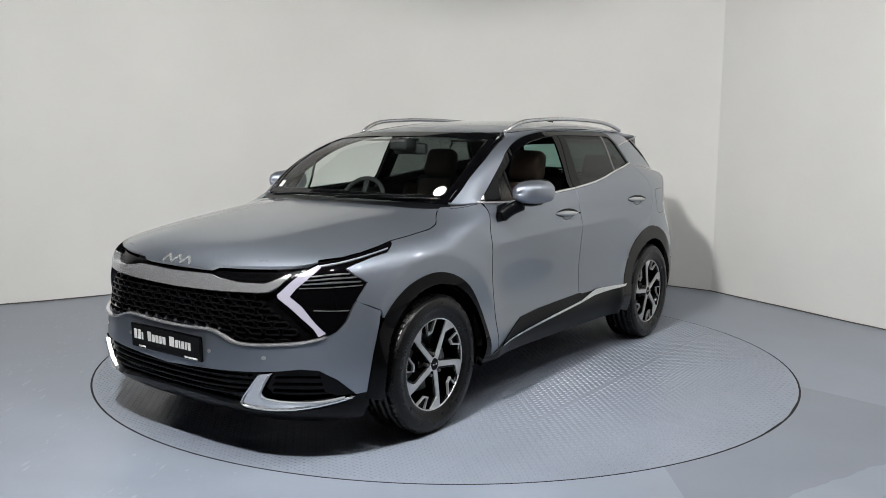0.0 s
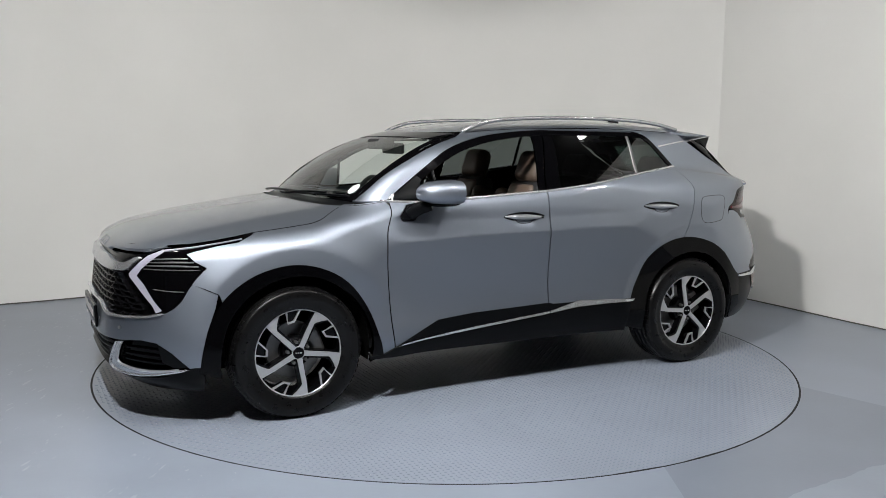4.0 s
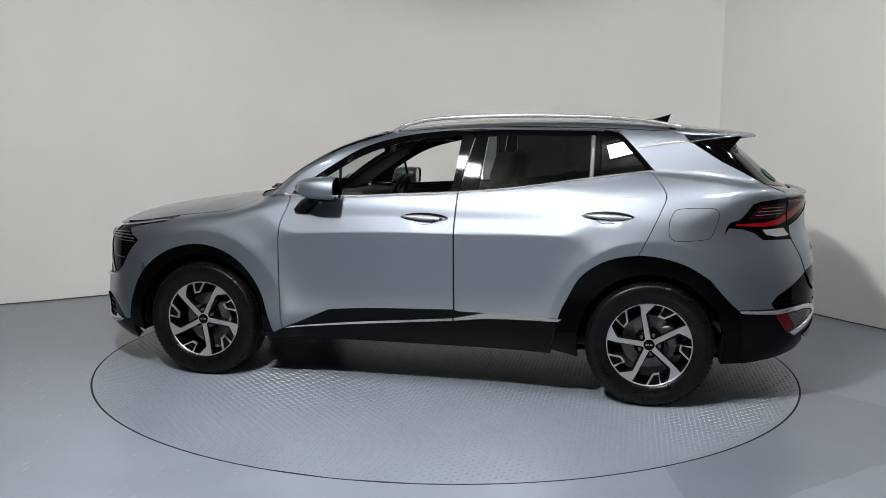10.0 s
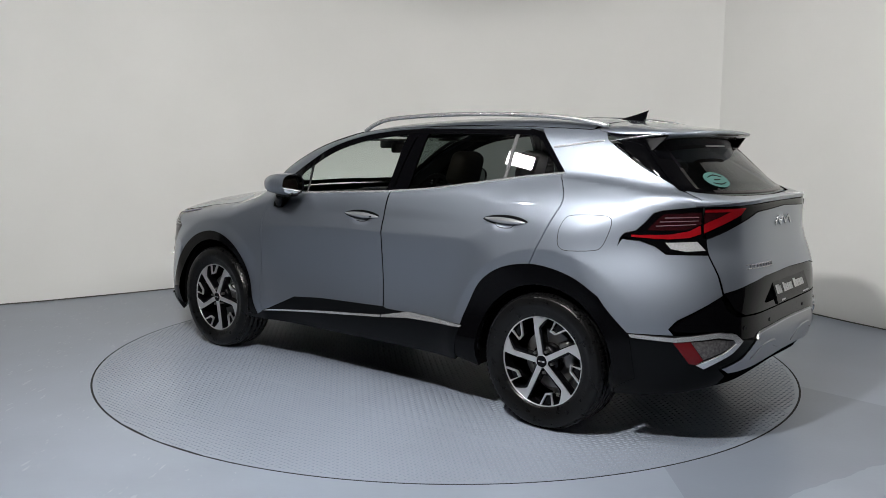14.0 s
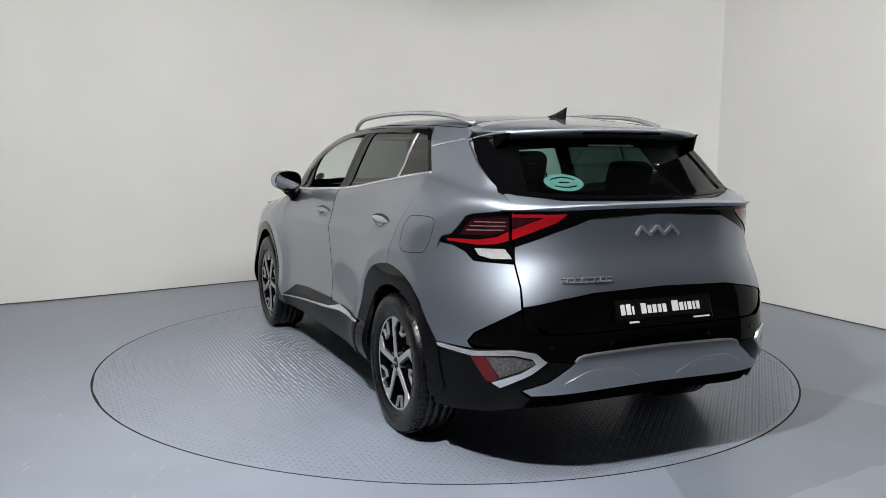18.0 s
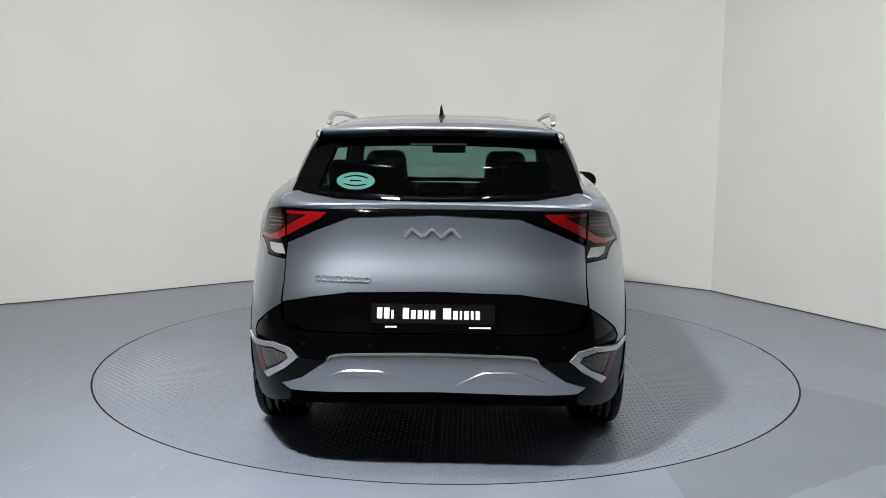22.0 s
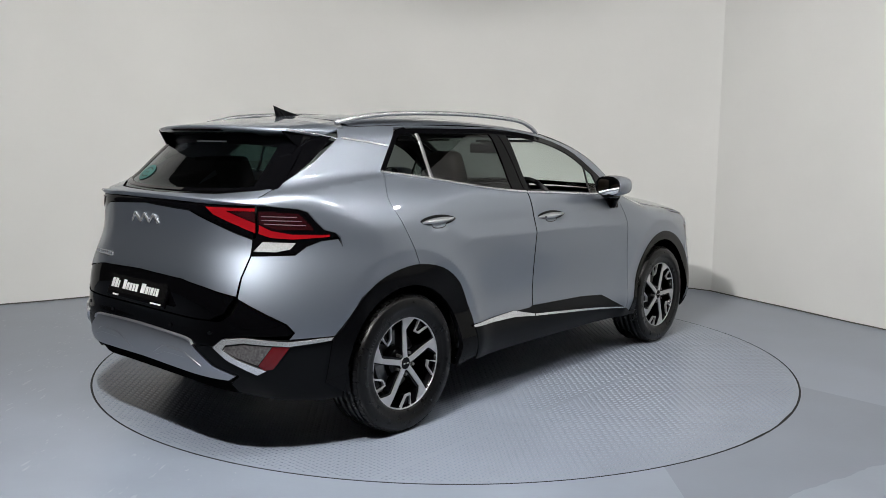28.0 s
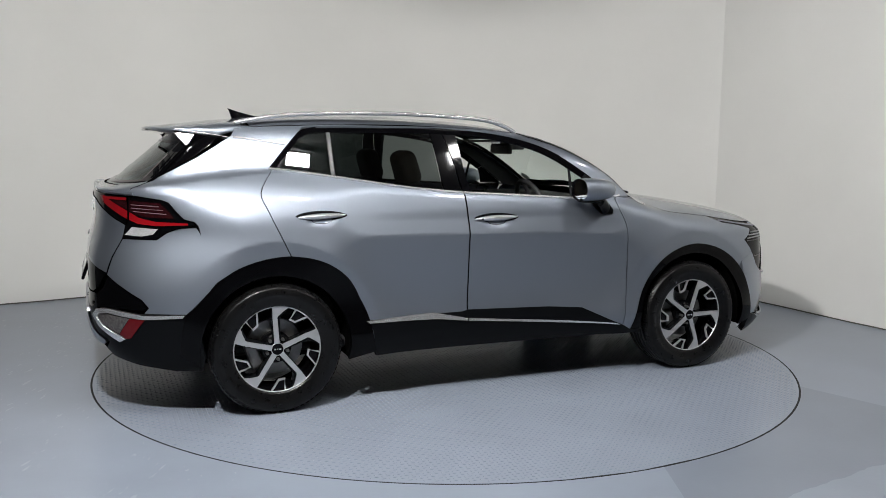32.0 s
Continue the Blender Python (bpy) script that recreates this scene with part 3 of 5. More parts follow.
# bonnet, roof, screen
cut_y = [(float(p[0]), float(p[1]) - 0.006) for p in cast(np.array(smooth_line(BONNET_CUT, 4)), "y")]
lip = [(0, 0.908), (7, 0.909), (14, 0.911), (21, 0.914), (28, 0.919), (33, 0.922), (36.5, 0.926)]
front_xy = [(float(q[0]), float(q[1])) for q in cast(np.array(lip), "f")]
lip_low = [(36.4, 0.917), (33.4, 0.908), (31, 0.904), (26, 0.899), (21.4, 0.895), (14.4, 0.889), (13.0, 0.885), (11.4, 0.870), (6, 0.867), (0, 0.866)]
skin("bonnet_lip", both([(a, z + 0.0015) for a, z in lip] + lip_low), "f", PAINT, car, off=0.0004, thick=0.02, step=2.0, step_b=0.02)
side_xy = [(float(q[0]), float(q[1])) for q in cast(np.array([(41.5, 0.934), (46, 0.948), (51, 0.966)]), "f")]
half = front_xy + side_xy + cut_y + [(1.03, 0.70), (1.09, 0.56), (1.165, 0.36), (1.195, 0.2), (1.204, 0.0)]
skin("bonnet", half + [(a, -b) for a, b in half[::-1][1:-1]], "z", PAINT, car, step=0.05)
half = [(1.20, 0.0), (1.19, 0.2), (1.16, 0.36), (1.085, 0.56), (1.02, 0.70), (0.99, 0.735), (0.93, 0.70), (1.0, 0.56), (1.06, 0.36), (1.1, 0.2), (1.11, 0.0)]
skin("cowl", half + [(a, -b) for a, b in half[::-1][1:-1]], "z", PLASTIC, car, off=-0.008, label="black plastic cowl below the windscreen")
half = [(0.405, 0.0), (0.395, 0.2), (0.36, 0.34), (0.27, 0.50), (0.165, 0.583), (0.0, 0.595), (-0.3, 0.60), (-0.9, 0.595), (-1.2, 0.583), (-1.41, 0.565), (-1.43, 0.40), (-1.44, 0.2), (-1.442, 0.0)]
skin("roof", half + [(a, -b) for a, b in half[::-1][1:-1]], "z", PAINT, car, step=0.06)
half = [(0.0, 1.514), (0.30, 1.511), (0.565, 1.505), (0.622, 1.472), (0.686, 1.361), (0.702, 1.222), (0.692, 1.130), (0.5, 1.130), (0.25, 1.135), (0.0, 1.138)]
skin("windscreen", both(half), "front", SCREEN, car, off=-0.003, thick=0, step=0.06, label="clear windscreen with a faint green tint")
skin("frit_band", both([(0.0, 1.513), (0.30, 1.510), (0.56, 1.503), (0.60, 1.466), (0.54, 1.470), (0.3, 1.481), (0.0, 1.484)]), "front", GLOSS, car, off=0.001, thick=0.004)
ridges("screen_seal", [[(0.702, 1.13), (0.712, 1.222), (0.694, 1.361), (0.628, 1.472), (0.57, 1.508)]], "front", GLOSS, car, 0.03, 0.002)
ridges("frit_side", [[(0.66, 1.13), (0.68, 1.222), (0.664, 1.361), (0.60, 1.470)]], "front", GLOSS, car, 0.045, 0.0)
ridge("frit_low", [[(-0.69, 1.145), (-0.35, 1.150), (0.0, 1.154), (0.35, 1.150), (0.69, 1.145)]], "front", GLOSS, car, 0.07, 0.0)

# side glass and its black surround
pair("rear_door_glass", [(-0.362, 1.183), (-0.553, 1.200), (-0.878, 1.249), (-0.982, 1.265), (-0.985, 1.517), (-0.6, 1.524), (-0.392, 1.524)], "y", PRIVACY, car, off=-0.008, thick=0, sheet=(0.02, 0.445, 0.05), label="dark tinted privacy glass")
pair("quarter_glass", [(-1.0, 1.268), (-1.10, 1.282), (-1.305, 1.310), (-1.155, 1.482), (-1.08, 1.516), (-1.0, 1.518)], "y", PRIVACY, car, off=-0.008, thick=0, sheet=(0.02, 0.445, 0.05), label="dark tinted privacy glass")
pair("pillar_cover", [(-0.192, 1.158), (-0.240, 1.160), (-0.262, 1.30), (-0.316, 1.532), (-0.236, 1.526), (-0.232, 1.505), (-0.214, 1.294)], "y", GLOSS, car, off=-0.003, sheet=(0.02, 0.43, 0.1))
pair("pillar_cover", [(-0.248, 1.161), (-0.356, 1.174), (-0.370, 1.33), (-0.390, 1.531), (-0.324, 1.533), (-0.270, 1.30)], "y", GLOSS, car, off=-0.003, sheet=(0.02, 0.445, 0.1))
ridges("window_frame", [[(x, z - 0.022) for x, z in DLO_TOP[1:-1]] + [(0.775, 1.136)]], "y", GLOSS, car, [0.036, 0.036, 0.036, 0.050, 0.056, 0.056, 0.056, 0.05, 0.04], 0.001, off=-0.002, taper=0.9)
ridges("window_frame", [[(-1.325, 1.300), (-1.24, 1.395), (-1.148, 1.492), (-1.05, 1.521)]], "y", GLOSS, car, 0.034, 0.001, off=-0.002, taper=0.9)
ridges("window_divider", [[(-0.991, 1.252), (-0.993, 1.40), (-0.991, 1.525)]], "y", GREYLINE, car, 0.024, 0.002, off=-0.004, label="grey window divider")
pair("mirror_sail", [(0.785, 1.134), (0.60, 1.262), (0.575, 1.245), (0.62, 1.138)], "y", PLASTIC, car, off=0.0)
pair("front_quarter_glass", [(0.61, 1.138), (0.575, 1.24), (0.50, 1.318), (0.478, 1.128)], "y", SCREEN, car, off=-0.008, thick=0, sheet=(0.02, 0.42, 0.05))
ridges("window_divider", [[(0.478, 1.122), (0.498, 1.325)]], "y", PLASTIC, car, 0.02, 0.002, off=-0.004, label="black window divider")
ridges("window_frame", [[(0.62, 1.130), (0.49, 1.126), (0.1, 1.148), (-0.20, 1.166)]], "y", PLASTIC, car, 0.016, 0.0, off=-0.006)
ridges("window_frame", [[(-0.205, 1.165), (-0.222, 1.30), (-0.238, 1.44), (-0.243, 1.51)]], "y", GREYLINE, car, 0.014, 0.0, off=-0.012)
ridges("belt_trim", [[(0.835, 1.128), (0.66, 1.119), (0.493, 1.121), (0.101, 1.144), (-0.241, 1.163)], [(-0.247, 1.164), (-0.554, 1.193), (-0.885, 1.241), (-1.121, 1.275), (-1.335, 1.302)]], "y", CHROME, car, 0.019, 0.006, label="satin chrome window trim")
ridges("cant_strip", [[(-1.238, 1.432), (-1.39, 1.454), (-1.505, 1.468)]], "y", CHROME, car, 0.014, 0.004, label="satin chrome strip")

# cladding
arc_f = [(1.34 + 0.408 * math.cos(t), 0.352 + 0.408 * math.sin(t)) for t in np.linspace(math.pi + 0.22, -0.22, 26)]
arc_r = [(-1.34 + 0.398 * math.cos(t), 0.352 + 0.398 * math.sin(t)) for t in np.linspace(-0.22, math.pi + 0.16, 26)]
pair("arch_cladding", ARCH_F + arc_f[::-1], "y", GLOSS, car, off=0.004, thick=0.03, step=0.03)
pair("arch_cladding", ARCH_R[:-1] + arc_r[::-1], "y", GLOSS, car, off=0.004, thick=0.03, step=0.03)
sill = [(0.893, 0.38), (0.868, 0.30), (0.80, 0.336), (0.721, 0.369), (0.522, 0.456), (0.292, 0.475), (-0.234, 0.491), (-0.267, 0.482), (-0.838, 0.478), (-0.82, 0.42), (-0.80, 0.30), (-0.80, 0.278), (0.94, 0.278), (0.95, 0.30)]
pair("sill_cladding", sill[1:], "y", PLASTIC, car, off=0.008, thick=0.03)
trim = [(0.785, 0.342), (0.292, 0.384), (-0.232, 0.427)], [(0.755, 0.352), (0.292, 0.397), (-0.232, 0.441)]
pair("sill_trim", trim[0] + trim[1][::-1], "y", CHROME, car, off=0.014, thick=0.01, label="satin chrome sill trim")
pair("sill_trim", [(-0.240, 0.428), (-0.432, 0.450), (-0.842, 0.461), (-0.858, 0.475), (-0.448, 0.488), (-0.24, 0.442)], "y", CHROME, car, off=0.014, thick=0.01, label="satin chrome sill trim")
ridge("fuel_flap", [smooth_line([(-1.421, 1.036), (-1.445, 1.09), (-1.49, 1.107), (-1.62, 1.112), (-1.668, 1.104), (-1.681, 1.075), (-1.668, 1.02), (-1.645, 0.965), (-1.61, 0.944), (-1.49, 0.934), (-1.44, 0.942), (-1.42, 0.975), (-1.421, 1.036)], 3)], "y", DARK, car, 0.005, 0.0006, n=1, label="outline of the fuel flap")

# nose
skin("nose_carrier", [(-47, 0.2), (47, 0.2), (47, 0.45), (44, 0.80), (36, 0.905), (0, 0.862), (-36, 0.905), (-44, 0.80), (-47, 0.45)], "f", RIMBLACK, car, off=-0.03, thick=0, step=3, step_b=0.06)
half = [(0, 0.590), (6, 0.592), (13, 0.600), (16.5, 0.588), (19.4, 0.563), (22.7, 0.556), (29, 0.562), (34.6, 0.573), (37.5, 0.588), (39.3, 0.600), (41.0, 0.622), (42.6, 0.658), (44.2, 0.728), (44.8, 0.740), (47.2, 0.717), (50.2, 0.688), (49.7, 0.625), (48.2, 0.505), (47.1, 0.383), (46.7, 0.329), (44.4, 0.325), (40.7, 0.400), (37.1, 0.448), (33.4, 0.457), (28.4, 0.446), (25, 0.441), (17.5, 0.430), (10.1, 0.419), (0, 0.405)]
skin("front_bumper", both(half), "f", PAINT, car, thick=0.03, step=2.0, step_b=0.04)
ridge("grille_rim", [[(-38.5, 0.596), (-34.6, 0.576), (-29, 0.565), (-22.7, 0.559), (-19.4, 0.566), (-16.5, 0.590), (-13, 0.602), (-6, 0.595), (0, 0.592), (6, 0.595), (13, 0.602), (16.5, 0.590), (19.4, 0.566), (22.7, 0.559), (29, 0.565), (34.6, 0.576), (38.5, 0.596)]], "f", CHROME, car, 0.014, 0.012)
half = [(0, 0.842), (8, 0.846), (12.5, 0.848), (14.5, 0.838), (20, 0.827), (26.5, 0.829), (30.6, 0.866), (31.5, 0.870), (31.2, 0.858), (28.8, 0.814), (27, 0.794), (24.6, 0.789), (16.8, 0.782), (7.7, 0.775), (0, 0.772)]
skin("grille_bar", both(half), "f", CHROME, car, off=0.006, thick=0.035, step=2.0, step_b=0.02, label="satin silver bar across the grille")
lines = []
for i in range(6):
    z = 0.606 + i * 0.029
    for k in range(-12, 13):
        a = (k + 0.5 * (i % 2)) * 3.5
        reach = 35.0 - max(0, z - 0.60) * 58
        if abs(a) + 1.6 < reach and z > 0.595 + (0 if abs(a) < 17 else -0.035):
            lines += [[(a - 1.55, z + 0.013), (a - 1.0, z + 0.026), (a + 1.0, z + 0.026), (a + 1.55, z + 0.013)], [(a - 1.55, z + 0.013), (a - 1.0, z), (a + 1.0, z), (a + 1.55, z + 0.013)]]
for k in range(4):
    lines += [[(s * (20 + 3.5 * k - 1.4), 0.578), (s * (20 + 3.5 * k), 0.590), (s * (20 + 3.5 * k + 1.4), 0.578)] for s in (1, -1)]
tagged(ridge("grille_mesh", lines, "f", GRILLE, car, 0.013, 0.018, off=-0.026, n=1, taper=0.25, label="gloss black grille mesh"), kind="stuff")
half = [(0, 0.290), (12, 0.286), (20, 0.270), (21.5, 0.255), (28.8, 0.249), (36.5, 0.268), (38.4, 0.275), (44.4, 0.318), (46.7, 0.324), (47.2, 0.27), (46, 0.2), (30, 0.185), (0, 0.18)]
skin("front_valance", both(half), "f", PLASTIC, car, off=0.004, thick=0.03, step=2.5, step_b=0.04)
for z in (0.400, 0.372, 0.344, 0.316):
    ridge("intake_slat", [[(-23, z + 0.012), (-12, z), (0, z - 0.004), (12, z), (23, z + 0.012)]], "f", PLASTIC, car, 0.009, 0.01, off=-0.02)
fog = [(28.4, 0.441), (25.9, 0.432), (23.4, 0.352), (21.8, 0.298), (22.9, 0.276), (28.8, 0.270), (36.5, 0.285), (38.4, 0.291), (44.6, 0.321), (40.5, 0.316), (38, 0.304), (32.9, 0.301), (27.0, 0.316), (25.9, 0.352), (27.9, 0.43)]
pair("fog_surround", fog, "f", CHROME, car, off=0.006, thick=0.016, step=1.5, step_b=0.02, label="satin chrome C-shaped surround")
ridges("fog_edge", [[(25.7, 0.428), (23.2, 0.352), (21.6, 0.300), (22.7, 0.278), (28.8, 0.272), (36.5, 0.287), (43.5, 0.316)]], "f", CHROME, car, 0.010, 0.014, n=2)
ridges("fog_edge", [[(27.6, 0.430), (25.8, 0.352), (26.9, 0.318), (32.9, 0.303), (38, 0.306), (42, 0.318)]], "f", SILVER, car, 0.012, 0.004, off=0.008, n=2)
ridges("fog_slat", [[(28.5, 0.408), (33, 0.410), (37.6, 0.404)], [(28, 0.376), (33, 0.376), (39.3, 0.370)], [(28, 0.346), (33, 0.342), (40, 0.338)]], "f", GLOSS, car, 0.012, 0.012, off=-0.022)
pair("fog_blank", [(37.2, 0.440), (40.7, 0.394), (44.0, 0.326), (40.5, 0.326), (38.2, 0.35)], "f", PLASTIC, car, off=-0.004, thick=0.02, step=2, step_b=0.03)
for f in (False, True):
    lamp = skin("headlight", [(28.3, 0.778), (31, 0.845), (33.2, 0.885), (36.2, 0.914), (42.3, 0.931), (48, 0.951), (55.3, 0.981), (56.0, 0.975), (53, 0.943), (48.7, 0.929), (44.3, 0.907), (42.0, 0.892), (44.5, 0.853), (46.9, 0.822), (44.9, 0.763), (43.8, 0.728), (42.2, 0.658), (40.6, 0.618), (38.9, 0.600), (36.9, 0.592), (35.2, 0.632), (31.2, 0.717), (28.6, 0.765)], "f", GLOSS, car, off=-0.002, thick=0.02, step=1.5, step_b=0.03, flip=f, label="black headlight with angular daytime light")
    skin("light_guide", [(36.7, 0.907), (33.6, 0.876), (31.4, 0.836), (28.9, 0.783), (29.1, 0.769), (31.8, 0.722), (36.0, 0.634), (37.0, 0.598), (38.4, 0.612), (36.4, 0.657), (33.7, 0.735), (31.4, 0.776), (32.7, 0.812), (36.0, 0.872), (37.3, 0.897)], "f", DRL, lamp, off=0.003, thick=0.01, step=1.5, step_b=0.03, flip=f, label="pale angular daytime light guide")
    ridge("light_strip", [[(37.0, 0.903), (42, 0.916), (48, 0.936), (53.5, 0.955)]], "f", DRL, lamp, [0.012, 0.008, 0.004], 0.004, flip=f)
    ridge("lamp_fin", [[(35.5, 0.862), (40, 0.868), (43.2, 0.868)], [(34.6, 0.846), (40, 0.851), (44.6, 0.850)], [(33.8, 0.829), (40, 0.833), (45.6, 0.829)]], "f", GREYSILVER, lamp, [0.006, 0.011, 0.008], 0.004, flip=f)
    ridge("lamp_fin", [[(33.2, 0.812), (40, 0.813), (46, 0.812)], [(36, 0.715), (40, 0.708), (43, 0.706)]], "f", GREYLINE, lamp, 0.006, 0.002, flip=f)

# tail
half = [(0, 1.150), (0.36, 1.134), (0.508, 1.077), (0.648, 1.012), (0.653, 0.941), (0.651, 0.85), (0.656, 0.770), (0.51, 0.805), (0.361, 0.828), (0, 0.837)]
skin("tailgate", both(half), "back", PAINT, car, step=0.04)
def yz(ab, way):
    return [(float(p[1]), float(p[2])) for p in cast(np.array(ab), way)]


shelf_end = [(y - 0.004, z) for y, z in yz([(-1.935, 1.238), tail_edge[0]], "y")]
half = [(0, 1.203), (0.427, 1.208), (0.60, 1.228)] + shelf_end + [(0.41, 1.174), (0, 1.181)]
skin("tailgate_shelf", both(half), "back", PAINT, car, step=0.04)
x0 = tail_edge[0][0]
pair("corner_fill", [(-1.90, 1.250), (-1.975, 1.232), (x0 - 0.045, 1.176), (x0 + 0.02, 1.168), (-1.92, 1.225)], "y", PAINT, car, off=-0.003, thick=0, step=0.02)
fin_side = yz([(-1.518, 1.474), (-1.60, 1.421), (-1.70, 1.358), (-1.82, 1.297), (-1.932, 1.240)], "y")
cover = [(0.46, 1.497), (0.53, 1.455), (0.575, 1.349), (0.615, 1.235)] + [(y - 0.002, z - 0.002) for y, z in fin_side[::-1]]
for sgn in (1, -1):
    skin("fin_cover", [(sgn * y, z) for y, z in cover], "back", GLOSS, car, off=0.002, thick=0.006, step=0.05)
ridge("tailgate_lip", [[(-34, 1.172), (-25, 1.178), (-12, 1.183), (0, 1.185), (12, 1.183), (25, 1.178), (34, 1.172)]], "r", PAINT, car, 0.018, 0.018, off=0.0)
# unseen black backing, added to stop light leaking through gaps in the tail
skin("tail_blocker", [(-44, 0.30), (44, 0.30), (44, 0.90), (36, 0.98), (0, 1.10), (-36, 0.98), (-44, 0.90)], "r", UNDER, car, off=-0.03, thick=0, step=3, step_b=0.06)
half = [(0, 0.833), (0.361, 0.824), (0.51, 0.801), (0.651, 0.764), (0.615, 0.692), (0.547, 0.660), (0.407, 0.657), (0, 0.658)]
skin("tailgate_panel", both(half), "back", GLOSS, car, off=-0.004, step=0.04, label="gloss black lower tailgate panel")
half = [(0, 1.178), (0.41, 1.171), (0.655, 1.167), (0.648, 1.016), (0.508, 1.081), (0.36, 1.138), (0, 1.153)]
skin("light_bar", both(half), "back", GLOSS, car, off=-0.004, step=0.04)
half = [(0, 0.652), (20.5, 0.651), (26.3, 0.655), (28.8, 0.690), (30.0, 0.750), (34, 0.696), (38.3, 0.638), (39.8, 0.600), (38.9, 0.588), (31, 0.594), (27, 0.585), (24.9, 0.545), (19.5, 0.537), (17.9, 0.560), (0, 0.572)]
skin("rear_bumper_panel", both(half), "r", GLOSS, car, off=-0.002, step=2.0, step_b=0.04, label="gloss black bumper panel")
bump = [(31.3, 0.940), (39.8, 0.940), (42.1, 0.977), (45.1, 0.999), (49.0, 1.006), (52.3, 0.90), (54.4, 0.80), (54.8, 0.735), (52.5, 0.67), (49.5, 0.60), (48.0, 0.568), (39.2, 0.572), (40.2, 0.60), (38.7, 0.642), (34.3, 0.70), (29.7, 0.760), (30.1, 0.85)]
pair("rear_bumper", bump, "r", PAINT, car, step=1.5, step_b=0.03)
low = [(25.0, 0.540), (19.7, 0.532), (24.6, 0.448), (29.8, 0.408), (27.8, 0.368), (29, 0.325), (36, 0.285), (44, 0.262), (50.5, 0.262), (51.5, 0.33), (51.0, 0.45), (50.0, 0.54), (47.8, 0.560), (38.9, 0.565), (31, 0.590), (27.0, 0.580)]
pair("rear_valance", low, "r", PLASTIC, car, off=-0.003, thick=0.03, step=2, step_b=0.04)
half = [(0, 0.567), (17.9, 0.555), (19.5, 0.533), (24.6, 0.450), (29.2, 0.412), (27.5, 0.388), (14, 0.396), (0, 0.402)]
skin("skid_plate", both(half), "r", GREYSILVER, car, off=0.004, thick=0.03, step=1.5, step_b=0.02, label="satin silver rear skid plate")
# ridge in a brighter silver puts in the highlight on the plate's upper lip
ridge("skid_lip_glint", [[(-19.5, 0.533), (-17.9, 0.558), (-9, 0.566), (0, 0.569), (9, 0.566), (17.9, 0.558), (19.5, 0.533)]], "r", SILVER, car, 0.012, 0.010, n=3)
ridges("skid_rib", [[(4.5, 0.432), (8.5, 0.468), (10.5, 0.480), (16, 0.480), (18, 0.470), (21.5, 0.44)]], "r", GREYSILVER, car, [0.012, 0.042, 0.044, 0.044, 0.034, 0.01], 0.005, off=0.003, n=6)
half = [(0, 0.398), (28.5, 0.376), (44, 0.258), (44, 0.245), (28.5, 0.30), (0, 0.335)]
skin("under_valance", both(half), "r", UNDER, car, off=-0.02, thick=0.02, step=3, step_b=0.05)
chrome_v = [(47.7, 0.563), (38.9, 0.561), (31.0, 0.588), (26.9, 0.578), (25.0, 0.540), (27.7, 0.488), (33.2, 0.418), (34.8, 0.436), (29.4, 0.492), (26.9, 0.533), (27.6, 0.555), (30.9, 0.566), (38.9, 0.541), (47.2, 0.549)]
pair("bumper_trim", chrome_v, "r", CHROME, car, off=0.008, thick=0.02, step=1.5, step_b=0.02, label="satin chrome arrow-shaped trim")
pair("reflector_glass", [(27.4, 0.546), (30.9, 0.558), (36.0, 0.544), (33.4, 0.462), (29.6, 0.500), (27.2, 0.532)], "r", SMOKE, car, off=0.003, thick=0.005, step=1.5, step_b=0.03)
pair("reflector", [(36.1, 0.546), (39.3, 0.540), (36.0, 0.440), (34.6, 0.438), (33.5, 0.460)], "r", REFLECT, car, off=0.004, thick=0.005, step=1.5, step_b=0.03, label="red bumper reflector")
for f in (False, True):
    lamp = skin("tail_light", [(32.3, 1.167), (36, 1.157), (40.4, 1.146), (42.1, 1.132), (43.9, 1.086), (45.8, 1.047), (48.2, 1.034), (48.7, 1.020), (45.1, 1.003), (42.1, 0.981), (39.8, 0.945), (30.6, 0.945), (30.4, 1.01), (32.0, 1.02)], "r", GLOSS, car, off=-0.001, thick=0.02, step=1.5, step_b=0.03, flip=f, label="black and red tail light")
    skin("red_band", [(32.4, 1.040), (34.8, 1.021), (39.2, 1.012), (47, 1.018), (47, 1.028), (39.2, 1.034), (34.9, 1.052), (32.5, 1.079)], "r", RED, lamp, off=0.002, thick=0.003, step=1.5, step_b=0.02, flip=f)
    skin("red_band", [(21.2, 1.158), (31.8, 1.155), (31.8, 1.140), (25.8, 1.142), (31.8, 1.086), (31.8, 1.042), (28.4, 1.074), (23.0, 1.124)], "r", RED, lamp, off=0.0, thick=0.003, step=1.5, step_b=0.02, flip=f)
    skin("lens_field", [(26.5, 1.140), (31.8, 1.138), (31.8, 1.088)], "r", DEEPRED, lamp, off=-0.001, thick=0.002, step=1.5, step_b=0.02, flip=f)
    skin("lens_field", [(32.5, 1.140), (40.3, 1.128), (42.5, 1.08), (43.5, 1.052), (36, 1.056), (32.5, 1.084)], "r", DEEPRED, lamp, off=0.001, thick=0.002, step=1.5, step_b=0.02, flip=f)
    ridge("lens_stripe", [[(33, 1.118), (40.0, 1.112)], [(33, 1.101), (41.0, 1.093)], [(33.5, 1.084), (41.8, 1.073)]], "r", STRIPE, lamp, 0.006, 0.002, flip=f)
    skin("reversing_lens", [(31.6, 0.962), (33.2, 1.003), (39.8, 0.996), (38.7, 0.968), (35.9, 0.957)], "r", WHITELENS, lamp, off=0.001, thick=0.003, step=1.5, step_b=0.02, flip=f, label="clear reversing light")
